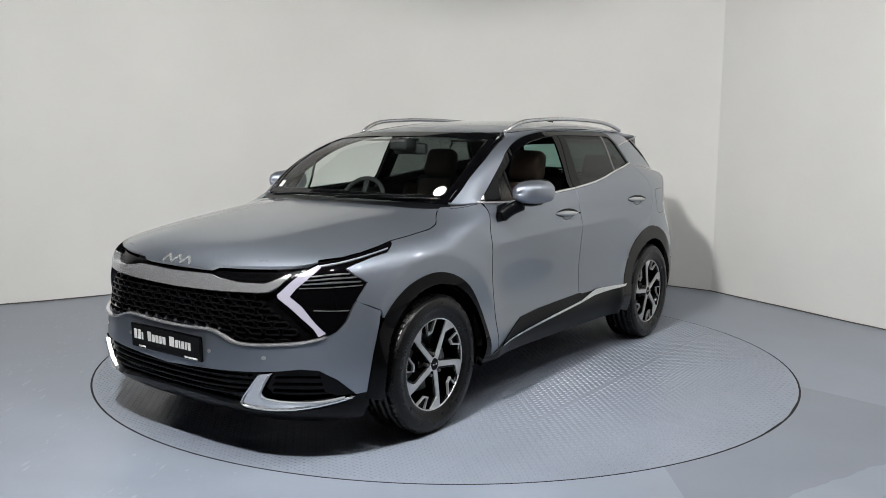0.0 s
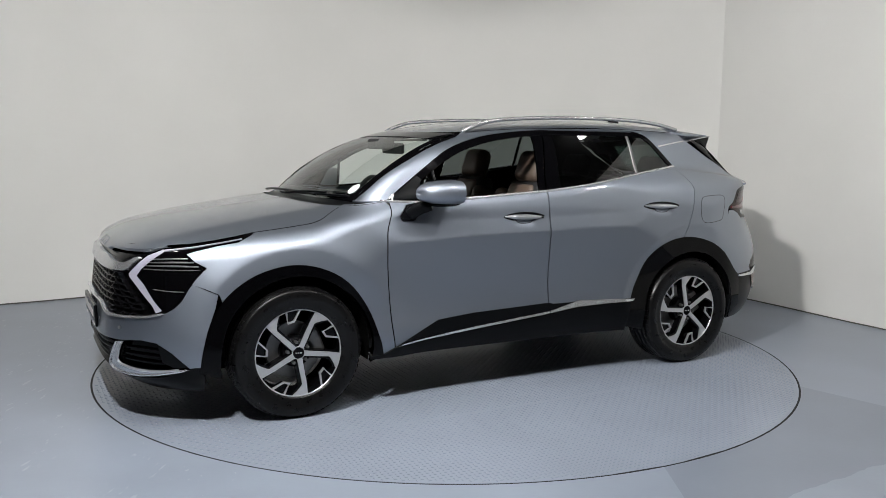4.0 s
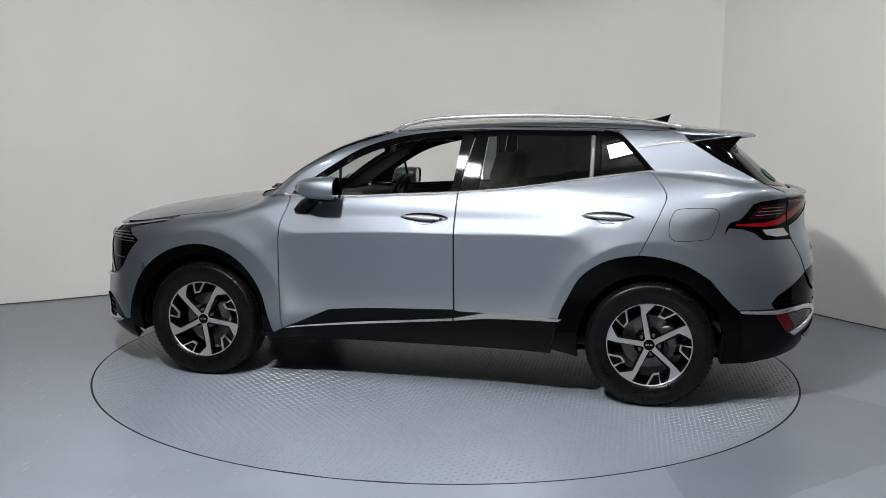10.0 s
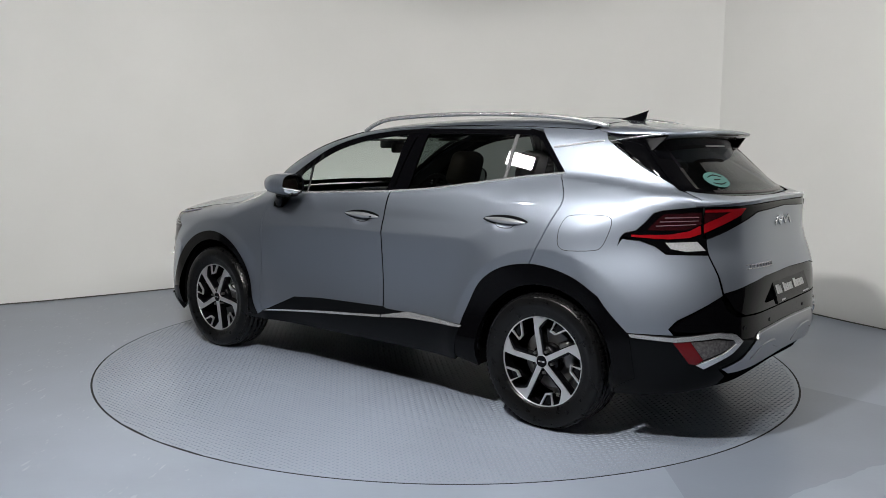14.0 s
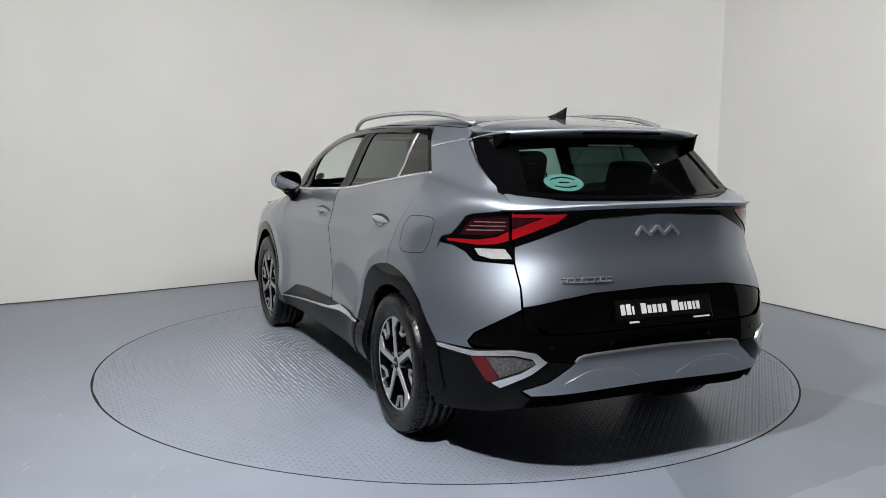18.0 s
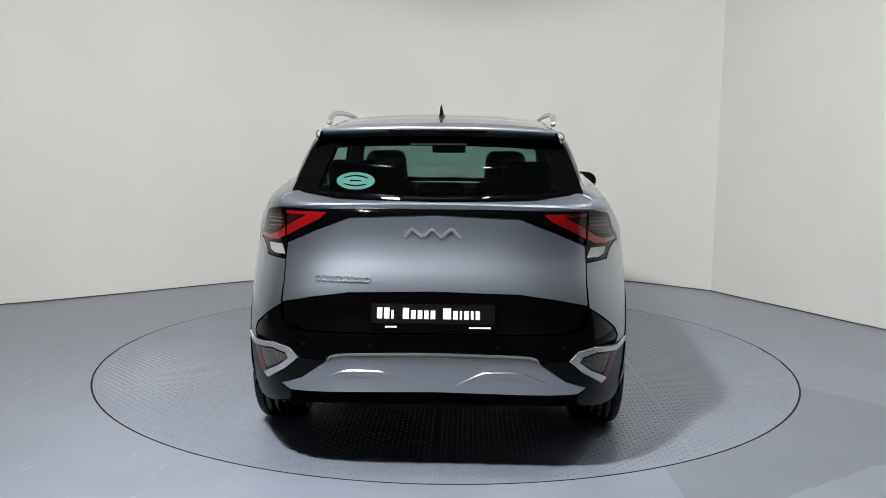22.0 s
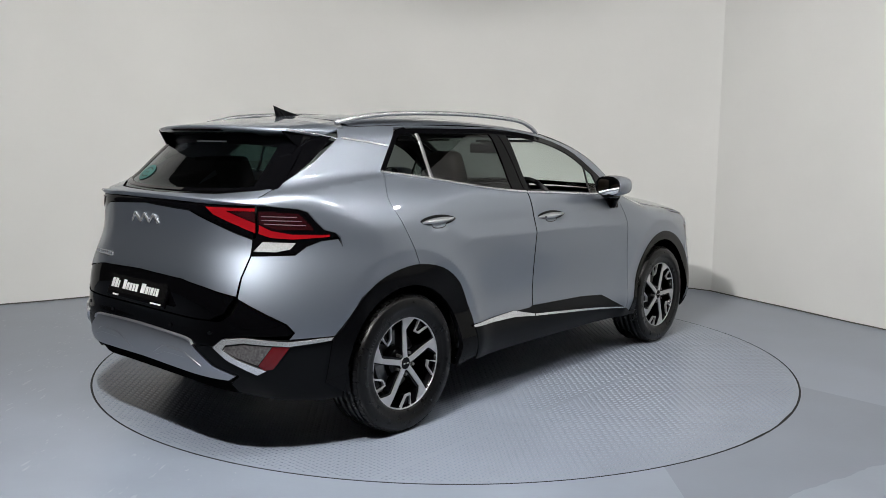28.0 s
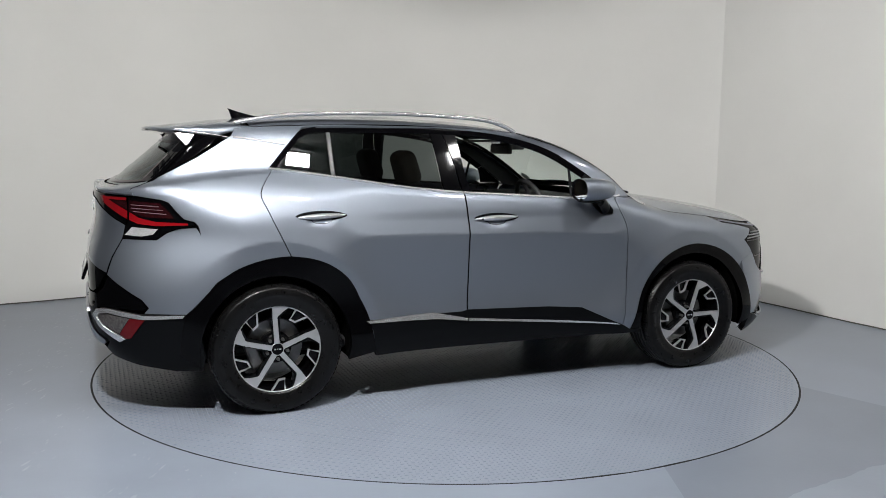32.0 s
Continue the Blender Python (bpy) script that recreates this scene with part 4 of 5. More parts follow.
half = [(0, 1.515), (0.373, 1.506), (0.50, 1.495), (0.572, 1.455), (0.612, 1.349), (0.640, 1.243), (0.52, 1.223), (0.42, 1.213), (0, 1.208)]
skin("rear_window", both(half), "back", BACKGLASS, car, off=-0.004, thick=0, step=0.06, label="tinted rear window")
ridges("frit_side", [[(0.598, 1.238), (0.566, 1.349), (0.524, 1.455), (0.47, 1.487)]], "back", GLOSS, car, 0.13, 0.001)
ridge("frit_low", [[(-0.63, 1.246), (-0.52, 1.233), (-0.3, 1.224), (0, 1.220), (0.3, 1.224), (0.52, 1.233), (0.63, 1.246)]], "back", GLOSS, car, 0.035, 0.001)
ridge("frit_band", [[(-0.52, 1.455), (-0.3, 1.468), (0, 1.473), (0.3, 1.468), (0.52, 1.455)]], "back", GLOSS, car, 0.10, 0.0)

# spoiler: a lofted wing over the rear window
v, f, m = [], [], 33
for i in range(m):
    y = -0.60 + 1.2 * i / (m - 1)
    k = abs(y) / 0.60
    zs = [float(p[2]) for p in cast(np.array([(-1.448, y * 0.93), (-1.56, y * 0.95)]), "z")]
    xt, zt = -1.935 + 0.13 * k ** 3, 1.524 - 0.016 * k ** 2
    yy = y * (1 - 0.04 * k)
    v += [(-1.448, y * 0.945, zs[0] - 0.012), (-1.449, y * 0.945, zs[0]), (-1.56, y * 0.97, zs[1] + 0.001), (-1.72 + 0.03 * k ** 3, yy * 0.975, zs[1] * 0.5 + zt * 0.5 + 0.003), (xt + 0.03, yy * 0.95, zt + 0.004), (xt, yy * 0.94, zt - 0.004), (xt + 0.006, yy * 0.94, zt - 0.018), (xt + 0.07, yy * 0.95, zt - 0.030), (-1.70 + 0.05 * k, yy * 0.95, 1.470 - 0.02 * k)]
for i in range(m - 1):
    for j in range(8):
        a, b = 9 * i + j, 9 * i + 9 + j
        f.append((a, b, b + 1, a + 1))
f += [tuple(range(9)), tuple(range(9 * m - 1, 9 * m - 10, -1))]
spoiler = link("spoiler", v, f, PAINT, car, "silver roof spoiler over the rear window", smooth=True)
link("brake_light", [(-1.918, -0.22, 1.498), (-1.918, 0.22, 1.498), (-1.935, 0.22, 1.507), (-1.935, -0.22, 1.507), (-1.903, -0.22, 1.510), (-1.903, 0.22, 1.510)], [(0, 1, 2, 3), (0, 4, 5, 1), (3, 2, 5, 4)], DEEPRED, spoiler, "dark red high brake light")
for s in (1, -1):
    ob = plate("fin", [(-1.515, 1.452), (-1.70, 1.487), (-1.81, 1.501), (-1.805, 1.490), (-1.745, 1.42), (-1.79, 1.352), (-1.862, 1.290), (-1.855, 1.284), (-1.70, 1.364)], 0.0, 0.012, GLOSS, car, "gloss black fin beside the rear window")
    me = ob.data
    for q in me.vertices:
        base = 0.594 + (q.co.z - 1.36) * -0.22 + (0.02 if q.co.x > -1.75 else 0.0)
        q.co.y = s * (base - 0.03 + q.co.y * 1.0)
tube("strip", [(-1.51, 0.606, 1.462), (-1.62, 0.597, 1.482), (-1.74, 0.575, 1.498), (-1.80, 0.557, 1.503)], 0.004, SATIN, spoiler)
tube("strip", [(-1.51, -0.606, 1.462), (-1.62, -0.597, 1.482), (-1.74, -0.575, 1.498), (-1.80, -0.557, 1.503)], 0.004, SATIN, spoiler)

# roof rails, antenna
for s in (1, -1):
    tube("roof_rail", [(0.205, s * 0.572, 1.514), (0.115, s * 0.585, 1.553), (-0.03, s * 0.592, 1.586), (-0.37, s * 0.597, 1.606), (-0.71, s * 0.597, 1.610), (-1.05, s * 0.587, 1.602), (-1.29, s * 0.572, 1.582), (-1.49, s * 0.555, 1.545)], 0.0135, SATIN, car, 0.95, label="satin silver roof rail")
v, f, m = [], [], 9
for i in range(m):
    t = i / (m - 1)
    x, h, w = -1.215 - 0.20 * t, 0.006 + 0.064 * t ** 1.4, 0.044 * (1 - 0.7 * t)
    zb = 1.583 - 0.012 * t
    v += [(x, -w, zb - 0.01), (x - 0.022 * t, -w * 0.35, zb + h * 0.8), (x - 0.032 * t, 0, zb + h), (x - 0.022 * t, w * 0.35, zb + h * 0.8), (x, w, zb - 0.01)]
for i in range(m - 1):
    f += [(5 * i + j, 5 * i + 5 + j, 5 * i + 6 + j, 5 * i + 1 + j) for j in range(4)]
f += [(0, 1, 2, 3, 4), tuple(range(5 * m - 1, 5 * m - 6, -1))]
link("antenna", v, f, GLOSS, car, "gloss black shark-fin antenna", smooth=False)

# door handles
def handle(x0, x1, z, s, door):
    v, f, m = [], [], 17
    for i in range(m):
        t = i / (m - 1)
        x = x0 + (x1 - x0) * t
        k = max(math.sin(math.pi * min(max(t, 0.0), 1.0)), 0.02)
        y = float(cast(np.array([(x, z + 0.03)]), "y")[0][1])
        h, d = 0.003 + 0.012 * k ** 0.8, 0.004 + 0.030 * k ** 0.5
        zz = z + 0.012 * (1 - 2 * t) * 0.4
        v += [(x, s * (y - 0.012), zz - h), (x, s * (y + d * 0.7), zz - h), (x, s * (y + d), zz - h * 0.2), (x, s * (y + d * 0.8), zz + h * 0.8), (x, s * (y - 0.004), zz + h * 1.1)]
    for i in range(m - 1):
        f += [(5 * i + j, 5 * i + 5 + j, 5 * i + 6 + j, 5 * i + 1 + j)[::s] for j in range(4)]
    return link("door_handle", v, f, SILVER, door, "silver pull handle", smooth=True)


def handle_cup_shade(x0, x1, z, s, door):
    xm, r = (x0 + x1) / 2, abs(x0 - x1) / 2
    eye = [(xm + r * math.cos(a), z + 0.027 * math.copysign(abs(math.sin(a)) ** 1.4, math.sin(a))) for a in np.linspace(0, 2 * math.pi, 29)[:-1]]
    # flat dark patch: the handle's dark inset and the recess's shade in one colour
    cup = skin("handle_cup_shade", eye, "y", PLASTIC, door, off=0.0006, thick=0.001, step=0.03, flip=s < 0, label="dark patch for the inset and shaded recess behind the handle")
    low = [(xm + 0.062, z - 0.012), (xm + 0.045, z - 0.034), (xm, z - 0.040), (xm - 0.045, z - 0.034), (xm - 0.062, z - 0.012)]
    skin("cup_floor", low, "y", PAINT, door, off=0.0012, thick=0.001, step=0.03, flip=s < 0)
    # dark arc drawn in for the shade along the bowl's lower lip
    ridge("cup_shade_edge", [low], "y", PLASTIC, cup, 0.005, 0.002, flip=s < 0)


for s, df, dr in ((1, doors_f[0], doors_r[0]), (-1, doors_f[1], doors_r[1])):
    handle(0.082, -0.190, 1.018, s, df)
    handle_cup_shade(0.090, -0.196, 1.020, s, df)
    handle_cup_shade(-0.948, -1.236, 1.056, s, dr)
    handle(-0.956, -1.230, 1.054, s, dr)
    bm = bmesh.new()
    box(bm, -0.165, -0.150, -0.004, 0.004, 1.012, 1.020, 0.002, Matrix.Translation((0, s * 0.918, 0)))
    part("key_lock", bm, GLOSS, df)


# door mirrors
def mirror(s):
    e = skin("mirror_foot", [(0.735, 1.020), (0.66, 1.022), (0.60, 1.085), (0.615, 1.115), (0.70, 1.100), (0.745, 1.045)], "y", PLASTIC, car, off=0.012, thick=0.03, flip=s < 0, label="door mirror in body colour")
    n = 16
    shell = [(0.680, 0.00, 0.0), (0.674, 0.34, 0.34), (0.650, 0.64, 0.62), (0.606, 0.88, 0.85), (0.550, 0.98, 0.97), (0.480, 1.0, 1.0), (0.440, 0.96, 0.94)]
    v, f = [], []
    for x, ky, kz in shell:
        for i in range(n):
            a = 2 * math.pi * i / n
            c, q = math.cos(a), math.sin(a)
            c, q = math.copysign(abs(c) ** 0.78, c), math.copysign(abs(q) ** 0.78, q)
            z = 1.176 + kz * (0.072 * q if q > 0 else 0.064 * q)
            v.append((x + 0.02 * (1 - abs(c)) * (x > 0.6), s * (0.970 + (0.100 if c > 0 else 0.088) * ky * c), z))
    for i in range(len(shell) - 1):
        for k in range(n):
            a, b = i * n + k, i * n + (k + 1) % n
            f.append((a, b, b + n, a + n)[::s])
    link("housing", v, f, PAINT, e, "silver mirror shell", smooth=True)
    g = [(x - 0.006 if i >= 6 * n else x, y, z) for i, (x, y, z) in enumerate(v)][6 * n:]
    cen = Vector((0.448, sum(p[1] for p in g) / n, 1.176))
    inner = [tuple(cen + (Vector(p) - cen) * 0.9 + Vector((0.014, 0, 0))) for p in g]
    link("mirror_glass", inner, [tuple(range(n))[::s]], MIRROR, e)
    link("bezel", [(0.440, y, z) for _, y, z in g] + inner, [(k, (k + 1) % n, n + (k + 1) % n, n + k)[::-s] for k in range(n)], GLOSS, e)
    tube("indicator", [(0.590, s * 1.034, 1.165), (0.55, s * 1.052, 1.162), (0.49, s * 1.060, 1.160), (0.442, s * 1.055, 1.158)], 0.0055, WHITELENS, e, 0.8, n=4, sides=6)
    tube("skirt", [(0.60, s * 0.94, 1.118), (0.55, s * 0.96, 1.112), (0.49, s * 0.965, 1.113), (0.45, s * 0.96, 1.118)], 0.042, GLOSS, e, 0.32, n=4)
    tube("stalk", [(0.69, s * 0.875, 1.050), (0.655, s * 0.905, 1.085), (0.60, s * 0.95, 1.115)], 0.026, PLASTIC, e, 1.4, n=4)
    return e


MIRROR = material("mirror_glass", (0.36, 0.37, 0.38), 0.02, 1.0)
mirror(1)
mirror(-1)

# wheels
WHEEL_R = 0.352


def polar(r, deg):
    return (r * math.cos(radians(deg)), r * math.sin(radians(deg)))


def wheel(x, s, spin):
    w = new("wheel")
    w.parent = car
    w.matrix_basis = pose(x, s * 0.804, WHEEL_R, 0, 0, 0 if s > 0 else 180)
    prof = [(0.226, -0.095), (0.238, -0.108), (0.262, -0.116), (0.300, -0.119), (0.325, -0.114), (0.343, -0.100), (0.3495, -0.088)]
    for c in (-0.062, -0.022, 0.022, 0.062):
        prof += [(0.3515, c - 0.006), (0.3440, c - 0.004), (0.3440, c + 0.004), (0.3515, c + 0.006)]
    prof += [(0.3495, 0.088), (0.343, 0.100), (0.335, 0.108), (0.3335, 0.1125), (0.325, 0.1145), (0.318, 0.1165), (0.300, 0.119), (0.285, 0.1185), (0.2835, 0.1172), (0.262, 0.116), (0.246, 0.112), (0.238, 0.108), (0.232, 0.100), (0.226, 0.095)]
    v, f = lathe(prof, 72)
    tyre = link("tyre", v, f, RUBBER, w, "black road tyre with grooved tread", smooth=True)
    v, f = [], []
    for k in range(72):
        for side in (-1, 1):
            a0 = 360 * (k + 0.25 * side) / 72
            for (r0, y0), (r1, y1) in (((0.3525, 0.088), (0.3445, 0.104)), ((0.3525, 0.070), (0.3525, 0.088))):
                i = len(v)
                for a in (a0, a0 + 3.2):
                    for r, y in ((r0, y0), (r1, y1), (r1 - 0.006, y1 - 0.002), (r0 - 0.008, y0)):
                        c, q = polar(r, a)
                        v.append((c, y * side, q))
                f += [(i, i + 1, i + 5, i + 4), (i + 1, i + 2, i + 6, i + 5), (i, i + 4, i + 7, i + 3), (i, i + 3, i + 2, i + 1), (i + 4, i + 5, i + 6, i + 7)]
    tagged(link("tread_pattern", v, f, RUBBER, tyre), kind="stuff")
    rng = random.Random(5)
    v, f = [], []
    for a0, a1, r0, r1 in ((20, 66, 0.276, 0.300), (200, 246, 0.276, 0.300), (100, 126, 0.282, 0.296), (285, 312, 0.282, 0.296)):
        a = a0
        while a < a1:
            d = rng.uniform(1.2, 2.6)
            i = len(v)
            for b in (a, a + d):
                for r in (r0, r1):
                    c, q = polar(r, b)
                    v.append((c, 0.1193 - (0.001 if r == r0 else 0.0), q))
            f.append((i, i + 1, i + 3, i + 2))
            a += d + rng.uniform(0.5, 1.2)
    tagged(link("sidewall_relief", v, f, RUBBER, tyre), kind="stuff")
    v, f = lathe([(0.236, 0.094), (0.2365, 0.099), (0.232, 0.1005), (0.2275, 0.098), (0.224, 0.090), (0.215, 0.06), (0.205, 0.0), (0.21, -0.09), (0.226, -0.1)], 72)
    rim = link("rim", v, f, RIMBLACK, w, "black alloy wheel with machined silver face", smooth=True)
    v, f = lathe([(0.2345, 0.0995), (0.2335, 0.102), (0.2285, 0.102), (0.227, 0.0985)], 90)
    link("rim_edge", v, f, ALLOY, rim, smooth=True)
    v, f = lathe([(0.0, 0.074), (0.072, 0.072), (0.085, 0.05), (0.085, 0.0), (0, 0.0)], 30)
    link("hub", v, f, RIMBLACK, rim, smooth=True)
    v, f = lathe([(0.0, 0.010), (0.150, 0.010), (0.152, 0.006), (0.152, -0.012), (0.0, -0.012)], 48)
    link("brake_disc", v, f, STEEL, w, smooth=False)
    bm = bmesh.new()
    box(bm, 0.085, 0.155, -0.03, 0.045, -0.07, 0.07, 0.015)
    c = part("brake_caliper", bm, STEEL, w)
    c.matrix_basis = pose(0, 0, 0, 0, -160 if s > 0 else 20, 0)
    v, f = lathe([(0.0, 0.1), (0.026, 0.1), (0.031, 0.097), (0.031, 0.07)], 28)
    cap = link("centre_cap", v, f, GLOSS, rim, smooth=False)
    v, f = lathe([(0.031, 0.0985), (0.0345, 0.0985), (0.036, 0.09)], 28)
    link("cap_ring", v, f, ALLOY, rim, smooth=True)
    bm = bmesh.new()
    box(bm, -0.018, -0.006, 0.1, 0.1015, -0.0035, 0.0035)
    box(bm, 0.0, 0.004, 0.1, 0.1015, -0.0035, 0.0035)
    box(bm, 0.009, 0.018, 0.1, 0.1015, -0.0035, 0.0035)
    part("emblem", bm, ALLOY, cap)
    for k in range(5):
        # angles run clockwise as seen from outside
        a = spin - 72 * k
        th = math.radians(a)

        def turn(p):
            return (p[0] * math.cos(th) - p[1] * math.sin(th), p[0] * math.sin(th) + p[1] * math.cos(th))

        q = 1
        blade = [(0.030, -0.014), (0.17, -0.0125), (0.2315, -0.008)] + [polar(0.2325, q * d) for d in (2, 7, 12, 17, 20)] + [(0.200, q * 0.047), (0.178, q * 0.018), (0.17, q * 0.0125), (0.030, q * 0.014)]
        plate("spoke", [turn(p) for p in blade], 0.093, 0.0995, ALLOY, rim, "machined silver spoke face")
        under = [(0.02, -0.02), (0.17, -0.017), (0.228, -0.016)] + [polar(0.228, q * d) for d in (2, 10, 21)] + [(0.17, q * 0.026), (0.02, q * 0.022)]
        plate("spoke_body", [turn(p) for p in under], 0.045, 0.0928, RIMBLACK, rim)
        hook = [polar(0.2315, -q * 22), polar(0.165, -q * 33), polar(0.165, -q * 45.5), polar(0.2315, -q * 40.5), polar(0.2315, -q * 42.8), polar(0.1735, -q * 43.6), polar(0.1735, -q * 34.2), polar(0.2315, -q * 24.3)]
        plate("hook", [turn(p) for p in hook], 0.086, 0.0985, ALLOY, rim)
        fill = [polar(0.229, -q * 23), polar(0.171, -q * 34), polar(0.171, -q * 44.5), polar(0.229, -q * 41.5)]
        plate("pocket", [turn(p) for p in fill], 0.05, 0.080, RIMBLACK, rim)
        c, z = polar(0.057, a + 36)
        bm = bmesh.new()
        r = bmesh.ops.create_cone(bm, cap_ends=True, segments=6, radius1=0.0095, radius2=0.008, depth=0.03)
        bmesh.ops.transform(bm, matrix=Matrix.Translation((c, 0.085, z)) @ Matrix.Rotation(radians(-90), 4, "X"), verts=bm.verts[:])
        part("wheel_nut", bm, STEEL, rim)
    return w


wheel(1.34, 1, 44.0)
wheel(-1.34, 1, 6.0)
wheel(1.34, -1, 35.0)
wheel(-1.34, -1, 14.0)

# wheel wells and floor pan
for hub in (1.34, -1.34):
    for s in (1, -1):
        v, f, m = [], [], 25
        for i in range(m):
            t = radians(-12 + 204 * i / (m - 1))
            for y in (0.885, 0.52):
                v.append((hub + 0.405 * math.cos(t), s * y, 0.352 + 0.405 * math.sin(t)))
        f = [(2 * i, 2 * i + 1, 2 * i + 3, 2 * i + 2) for i in range(m - 1)] + [tuple(range(1, 2 * m, 2))]
        link("wheel_well", v, f, UNDER, car)
bm = bmesh.new()
box(bm, -1.8, 1.8, -0.5, 0.5, 0.20, 0.30, 0.02)
box(bm, -0.88, 0.88, -0.80, 0.80, 0.262, 0.31, 0.02)
part("floor_pan", bm, UNDER, car)

# ---- cabin ----
side_trim = [(0.83, 0.29), (0.83, 1.09), (0.78, 1.10), (0.5, 1.085), (0.1, 1.11), (-0.25, 1.13), (-0.55, 1.16), (-0.88, 1.21), (-1.33, 1.27), (-1.45, 1.20), (-1.42, 0.86), (-1.0, 0.74), (-0.9, 0.55), (-0.85, 0.29)]
pair("door_trim", side_trim, "y", CABIN, car, off=-0.05, thick=0, step=0.08)
pair("door_trim", side_trim, "y", CABIN, car, off=-0.07, thick=0, step=0.08, inside=True)
pair("pillar_trim", side_frame, "y", CABIN, car, off=-0.022, thick=0, step=0.06, inside=True)
half = [(0.33, 0.0), (0.30, 0.25), (0.18, 0.46), (0.06, 0.55), (-0.3, 0.565), (-0.9, 0.56), (-1.2, 0.55), (-1.45, 0.50), (-1.6, 0.3), (-1.6, 0.0)]
skin("headliner", half + [(a, -b) for a, b in half[::-1][1:-1]], "z", LINER, car, off=-0.035, thick=0, step=0.12, inside=True)
bm = bmesh.new()
box(bm, -1.95, 0.95, -0.78, 0.78, 0.30, 0.36, 0.02)
part("cabin_floor", bm, CABIN, car)
soft("dashboard", 0.58, 1.06, -0.74, 0.74, 0.78, 1.085, 0.06, CABIN, car)
soft("dash_hood", 0.56, 0.75, -0.60, 0.10, 1.04, 1.115, 0.03, CABIN, car)
soft("centre_console", -0.25, 0.7, -0.13, 0.13, 0.36, 0.70, 0.05, CABIN, car)
soft("load_floor", -2.0, -1.15, -0.66, 0.66, 0.36, 0.80, 0.04, CABIN, car)
soft("parcel_shelf", -1.95, -1.40, -0.62, 0.62, 1.09, 1.12, 0.012, CABIN, car)


def seat(y, name="front_seat"):
    e = new(name)
    e.parent = car
    e.matrix_basis = pose(-0.10, y, 0.34)
    tilt = pose(-0.12, 0, 0.26, 0, -17, 0)
    soft("cushion", -0.18, 0.38, -0.20, 0.20, 0.12, 0.28, 0.06, TAN, e, label="tan leather seat cushion")
    for k in (-1, 1):
        soft("bolster", -0.16, 0.36, k * 0.225 - 0.05, k * 0.225 + 0.05, 0.10, 0.31, 0.045, CABIN, e)
        soft("back_bolster", -0.10, 0.08, k * 0.215 - 0.05, k * 0.215 + 0.05, 0.0, 0.56, 0.045, TAN, e, tilt, narrow=0.0)
    soft("backrest", -0.10, 0.03, -0.23, 0.23, 0.0, 0.64, 0.055, CABIN, e, tilt, narrow=0.18)
    soft("backrest_face", -0.02, 0.055, -0.165, 0.165, 0.03, 0.60, 0.035, TAN, e, tilt, narrow=0.15, label="tan leather backrest")
    soft("headrest", -0.06, 0.055, -0.135, 0.135, 0.62, 0.83, 0.05, TAN, e, tilt, narrow=0.12)
    for k in (-0.05, 0.05):
        bm = bmesh.new()
        box(bm, -0.012, 0.0, k - 0.006, k + 0.006, 0.58, 0.66, m=tilt)
        part("headrest_post", bm, STEEL, e)
    return e


seat(0.37)
seat(-0.37)
bench = new("rear_bench")
bench.parent = car
bench.matrix_basis = pose(-1.0, 0, 0.36)
tilt = pose(-0.16, 0, 0.28, 0, -20, 0)
for y0, y1 in ((-0.66, -0.23), (-0.22, 0.22), (0.23, 0.66)):
    soft("cushion", -0.16, 0.34, y0, y1, 0.12, 0.30, 0.05, CLOTH, bench)
    soft("backrest", -0.09, 0.06, y0, y1, 0.0, 0.58, 0.05, CLOTH, bench, tilt)
    c, h = (y0 + y1) / 2, 0.13 if y0 != -0.22 else 0.12
    soft("headrest", -0.06, 0.05, c - h, c + h, 0.58 if y0 != -0.22 else 0.56, 0.76 if y0 != -0.22 else 0.64, 0.04, CLOTH, bench, tilt)
wheel_e = new("steering_wheel")
wheel_e.parent = car
wheel_e.matrix_basis = pose(0.46, -0.37, 1.035, 0, 66, 0)
v, f = lathe([(0.185 + 0.016 * math.cos(a), 0.016 * math.sin(a)) for a in np.linspace(0, 2 * math.pi, 11)], 40)
link("steering_rim", [(x, z, y) for x, y, z in v], f, CABIN, wheel_e, smooth=True)
soft("steering_hub", -0.07, 0.06, -0.08, 0.08, -0.02, 0.03, 0.018, CABIN, wheel_e)
for a in (0, 90, 180):
    bm = bmesh.new()
    box(bm, 0.05, 0.18, -0.018, 0.018, -0.008, 0.008, 0.004, pose(0, 0, 0, 0, 0, a + 90))
    part("steering_spoke", bm, CABIN, wheel_e)
rv = new("rear_view_mirror")
rv.parent = car
rv.matrix_basis = pose(0.40, 0, 1.405, 0, 0, 6)
soft("mirror_body", -0.02, 0.02, -0.12, 0.12, -0.035, 0.035, 0.015, CABIN, rv)
soft("sensor_box", 0.02, 0.16, -0.06, 0.06, -0.005, 0.06, 0.015, CABIN, rv)
for s in (1, -1):
    soft("sun_visor", 0.06, 0.24, s * 0.36 - 0.17, s * 0.36 + 0.17, 1.452, 1.466, 0.006, LINER, car, pose(0, 0, 0, 0, 0, 0))
# wipers
tube("wiper", [(1.10, -0.50, 1.128), (1.12, -0.2, 1.146), (1.09, 0.25, 1.150), (1.075, 0.42, 1.146)], 0.009, PLASTIC, car, 0.8)
tube("wiper", [(1.14, 0.05, 1.140), (1.06, 0.40, 1.148), (0.95, 0.64, 1.146)], 0.009, PLASTIC, car, 0.8)
tube("wiper_arm", [(1.13, 0.12, 1.148), (1.085, 0.33, 1.160), (1.03, 0.47, 1.160)], 0.010, PLASTIC, car, 0.7)

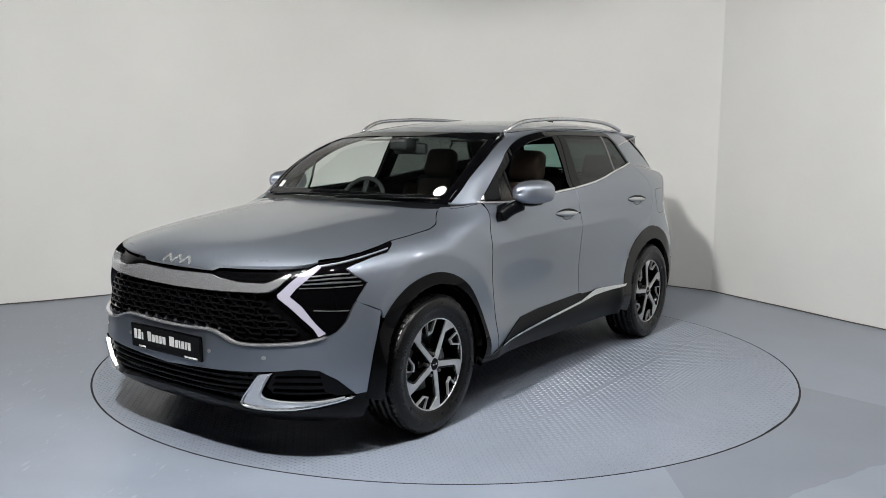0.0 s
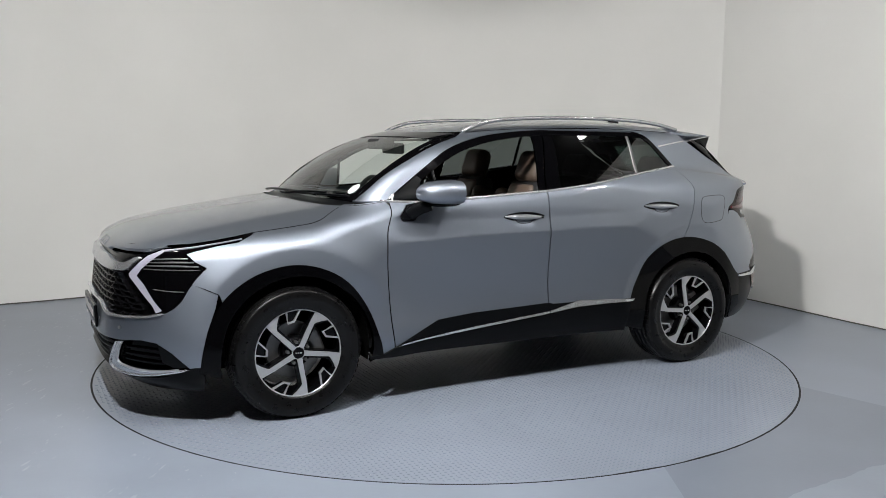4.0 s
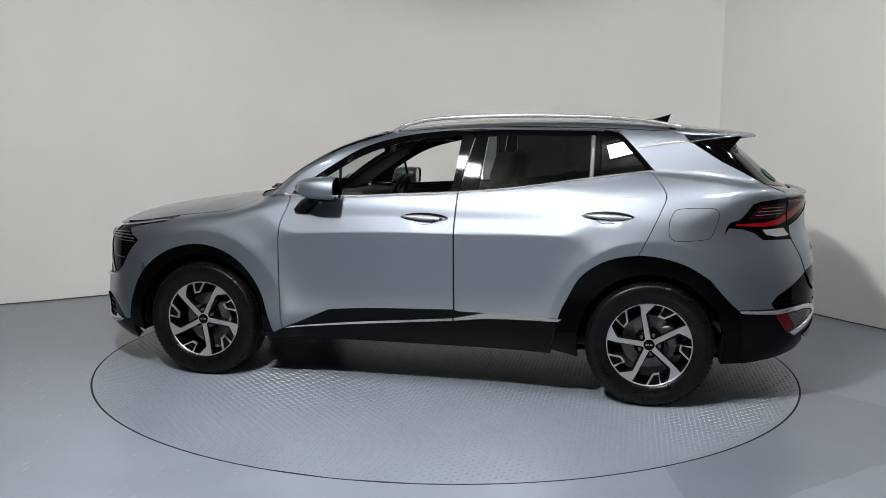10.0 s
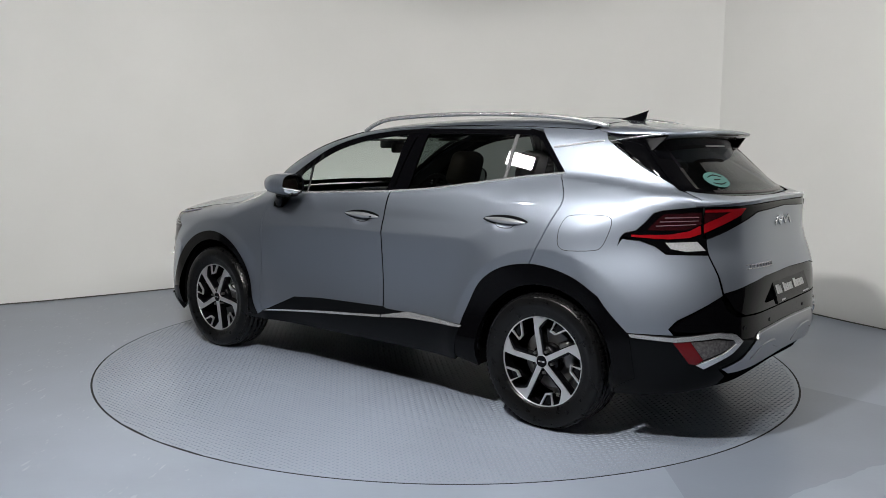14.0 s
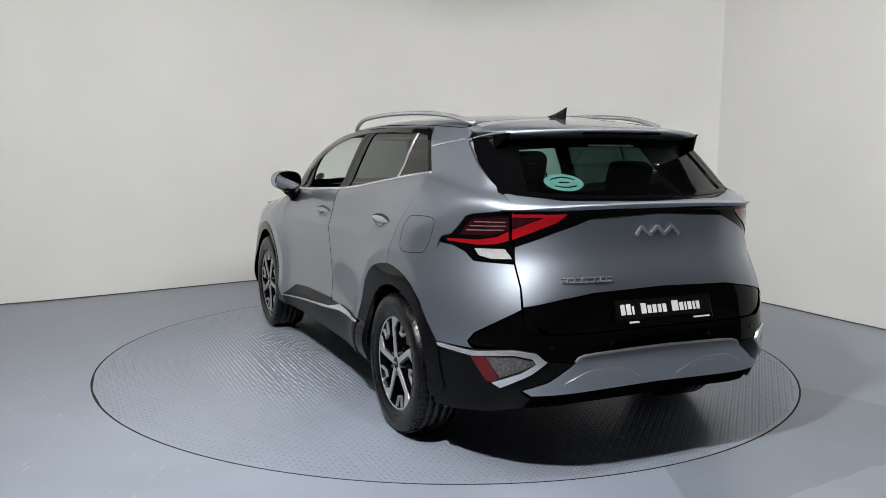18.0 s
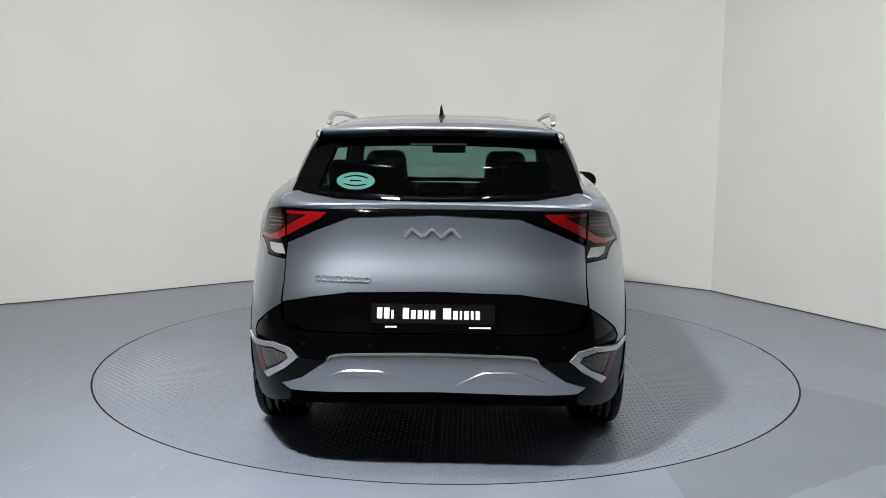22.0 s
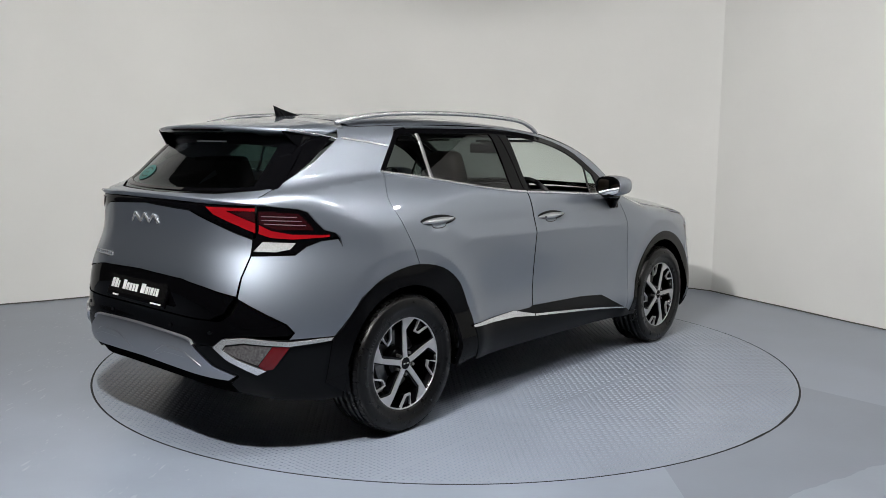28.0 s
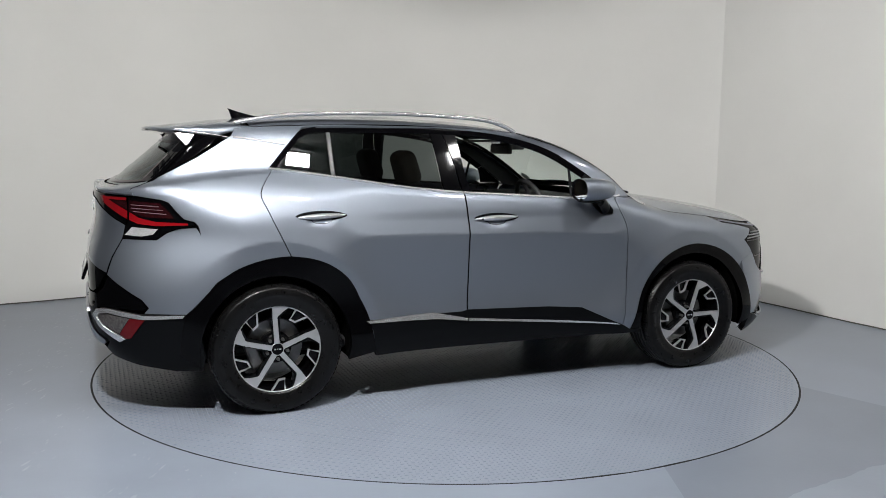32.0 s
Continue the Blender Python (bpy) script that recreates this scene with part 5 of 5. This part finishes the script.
# ---- plates, badges, stickers: writing as plain bars ----
def front_piece(name, outline, way, mat, parent, off, thick=0.004):
    return skin(name, outline, way, mat, parent, off=off, thick=thick, step=0.08)


def bars(name, spans, x, mat, parent, sign):
    bm = bmesh.new()
    for y0, y1, z0, z1 in spans:
        box(bm, x - 0.0012, x + 0.0012, y0, y1, z0, z1)
    return part(name, bm, mat, parent)


def number_plate(x, z, tilt, sign):
    e = new("number_plate")
    e.parent = car
    e.matrix_basis = pose(x, 0, z, 0, tilt, 0 if sign > 0 else 180)
    bm = bmesh.new()
    box(bm, -0.012, 0.004, -0.265, 0.265, -0.06, 0.06, 0.006)
    part("plate_holder", bm, GLOSS, e)
    bm = bmesh.new()
    box(bm, 0.004, 0.0055, -0.258, 0.258, -0.034, 0.054, 0.0)
    part("plate_face", bm, BLACKPLATE, e)
    spans, y = [], -0.235
    for wdt in (0.030, 0.030, 0.018, -0.03, 0.034, 0.028, 0.028, 0.026, 0.028, -0.024, 0.042, 0.028, 0.018, 0.028, 0.020, 0.026):
        if wdt > 0:
            tall = 0.046 if wdt in (0.030, 0.034, 0.042) else 0.036
            spans.append((y, y + wdt - 0.008, -0.014, -0.014 + tall))
        y += abs(wdt)
    for sp in spans + [(-0.20, -0.15, -0.052, -0.044), (0.15, 0.24, -0.052, -0.045)]:
        bars("plate_bar", [sp], 0.0065, WHITE, e, 1)
    return e


number_plate(2.262, 0.507, 2, 1)
number_plate(-2.272, 0.735, -20, -1)


def badge(name, strokes, way, parent, off, mat=SATIN, w=0.016):
    return ridge(name, strokes, way, mat, parent, w, 0.006, off=off, n=1, taper=0.85)


zig = [(0.124, 1.057), (0.096, 1.097), (0.048, 1.059), (0.010, 1.097), (-0.030, 1.059), (-0.072, 1.097), (-0.112, 1.057)]
s0 = [[a, b] for a, b in zip(zig, zig[1:])]
badge("tailgate_emblem", s0, "back", car, 0.0, w=0.016)
s1 = [[(-a * 0.86, 0.889 + (z - 1.076) * 0.75) for a, z in k] for k in s0]
badge("bonnet_emblem", s1, "front", car, 0.0, w=0.013)
badge("tailgate_badge", [[(0.50 - k * 0.030, 0.872), (0.478 - k * 0.030, 0.872), (0.478 - k * 0.030, 0.890), (0.50 - k * 0.030, 0.890)] for k in range(8)], "back", car, 0.0, w=0.005)
ov = [(0.36 + 0.088 * math.cos(a), 1.282 + 0.036 * math.sin(a)) for a in np.linspace(0, 2 * math.pi, 25)[:-1]]
st = skin("window_sticker", ov, "back", TEAL, car, off=0.0005, thick=0.001, step=0.05, label="oval teal window sticker")
ridge("sticker_bars", [[(0.415, 1.294), (0.36, 1.304), (0.305, 1.294)], [(0.385, 1.282), (0.335, 1.282)], [(0.41, 1.268), (0.36, 1.261), (0.31, 1.268)]], "back", BLACKPLATE, st, [0.008, 0.012, 0.008], 0.0006, off=0.001, n=3)
ridge("window_bars", [[(0.13, 1.447), (-0.13, 1.447)]], "back", WHITE, car, 0.010, 0.001)
disc = [(0.612 + 0.033 * math.cos(a), 1.186 + 0.026 * math.sin(a)) for a in np.linspace(0, 2 * math.pi, 21)[:-1]]
skin("tax_disc", disc, "front", WHITE, car, off=-0.001, thick=0.001, label="round white screen sticker")
skin("screen_label", [(-0.60, 1.165), (-0.64, 1.165), (-0.64, 1.20), (-0.60, 1.20)], "front", WHITE, car, off=-0.001, thick=0.001)
for a in (26.5, 13.5, -13.5, -26.5):
    c = [(a + 0.5 * math.cos(t), 0.505 + 0.009 * math.sin(t)) for t in np.linspace(0, 2 * math.pi, 13)[:-1]]
    skin("parking_sensor", c, "f", SILVER, car, off=0.002, thick=0.003, step=3)
for a in (24, 12, -12, -24):
    c = [(a + 0.5 * math.cos(t), 0.60 + 0.009 * math.sin(t)) for t in np.linspace(0, 2 * math.pi, 13)[:-1]]
    skin("parking_sensor", c, "r", PLASTIC, car, off=0.002, thick=0.003, step=3)


def motions():
    rows = [(t, pose(0, 0, 0, 0, 0, 234.15 - 6.6128 * t)) for t in range(33)]
    walk(car, rows)
    walk(turntable, rows)


motions()
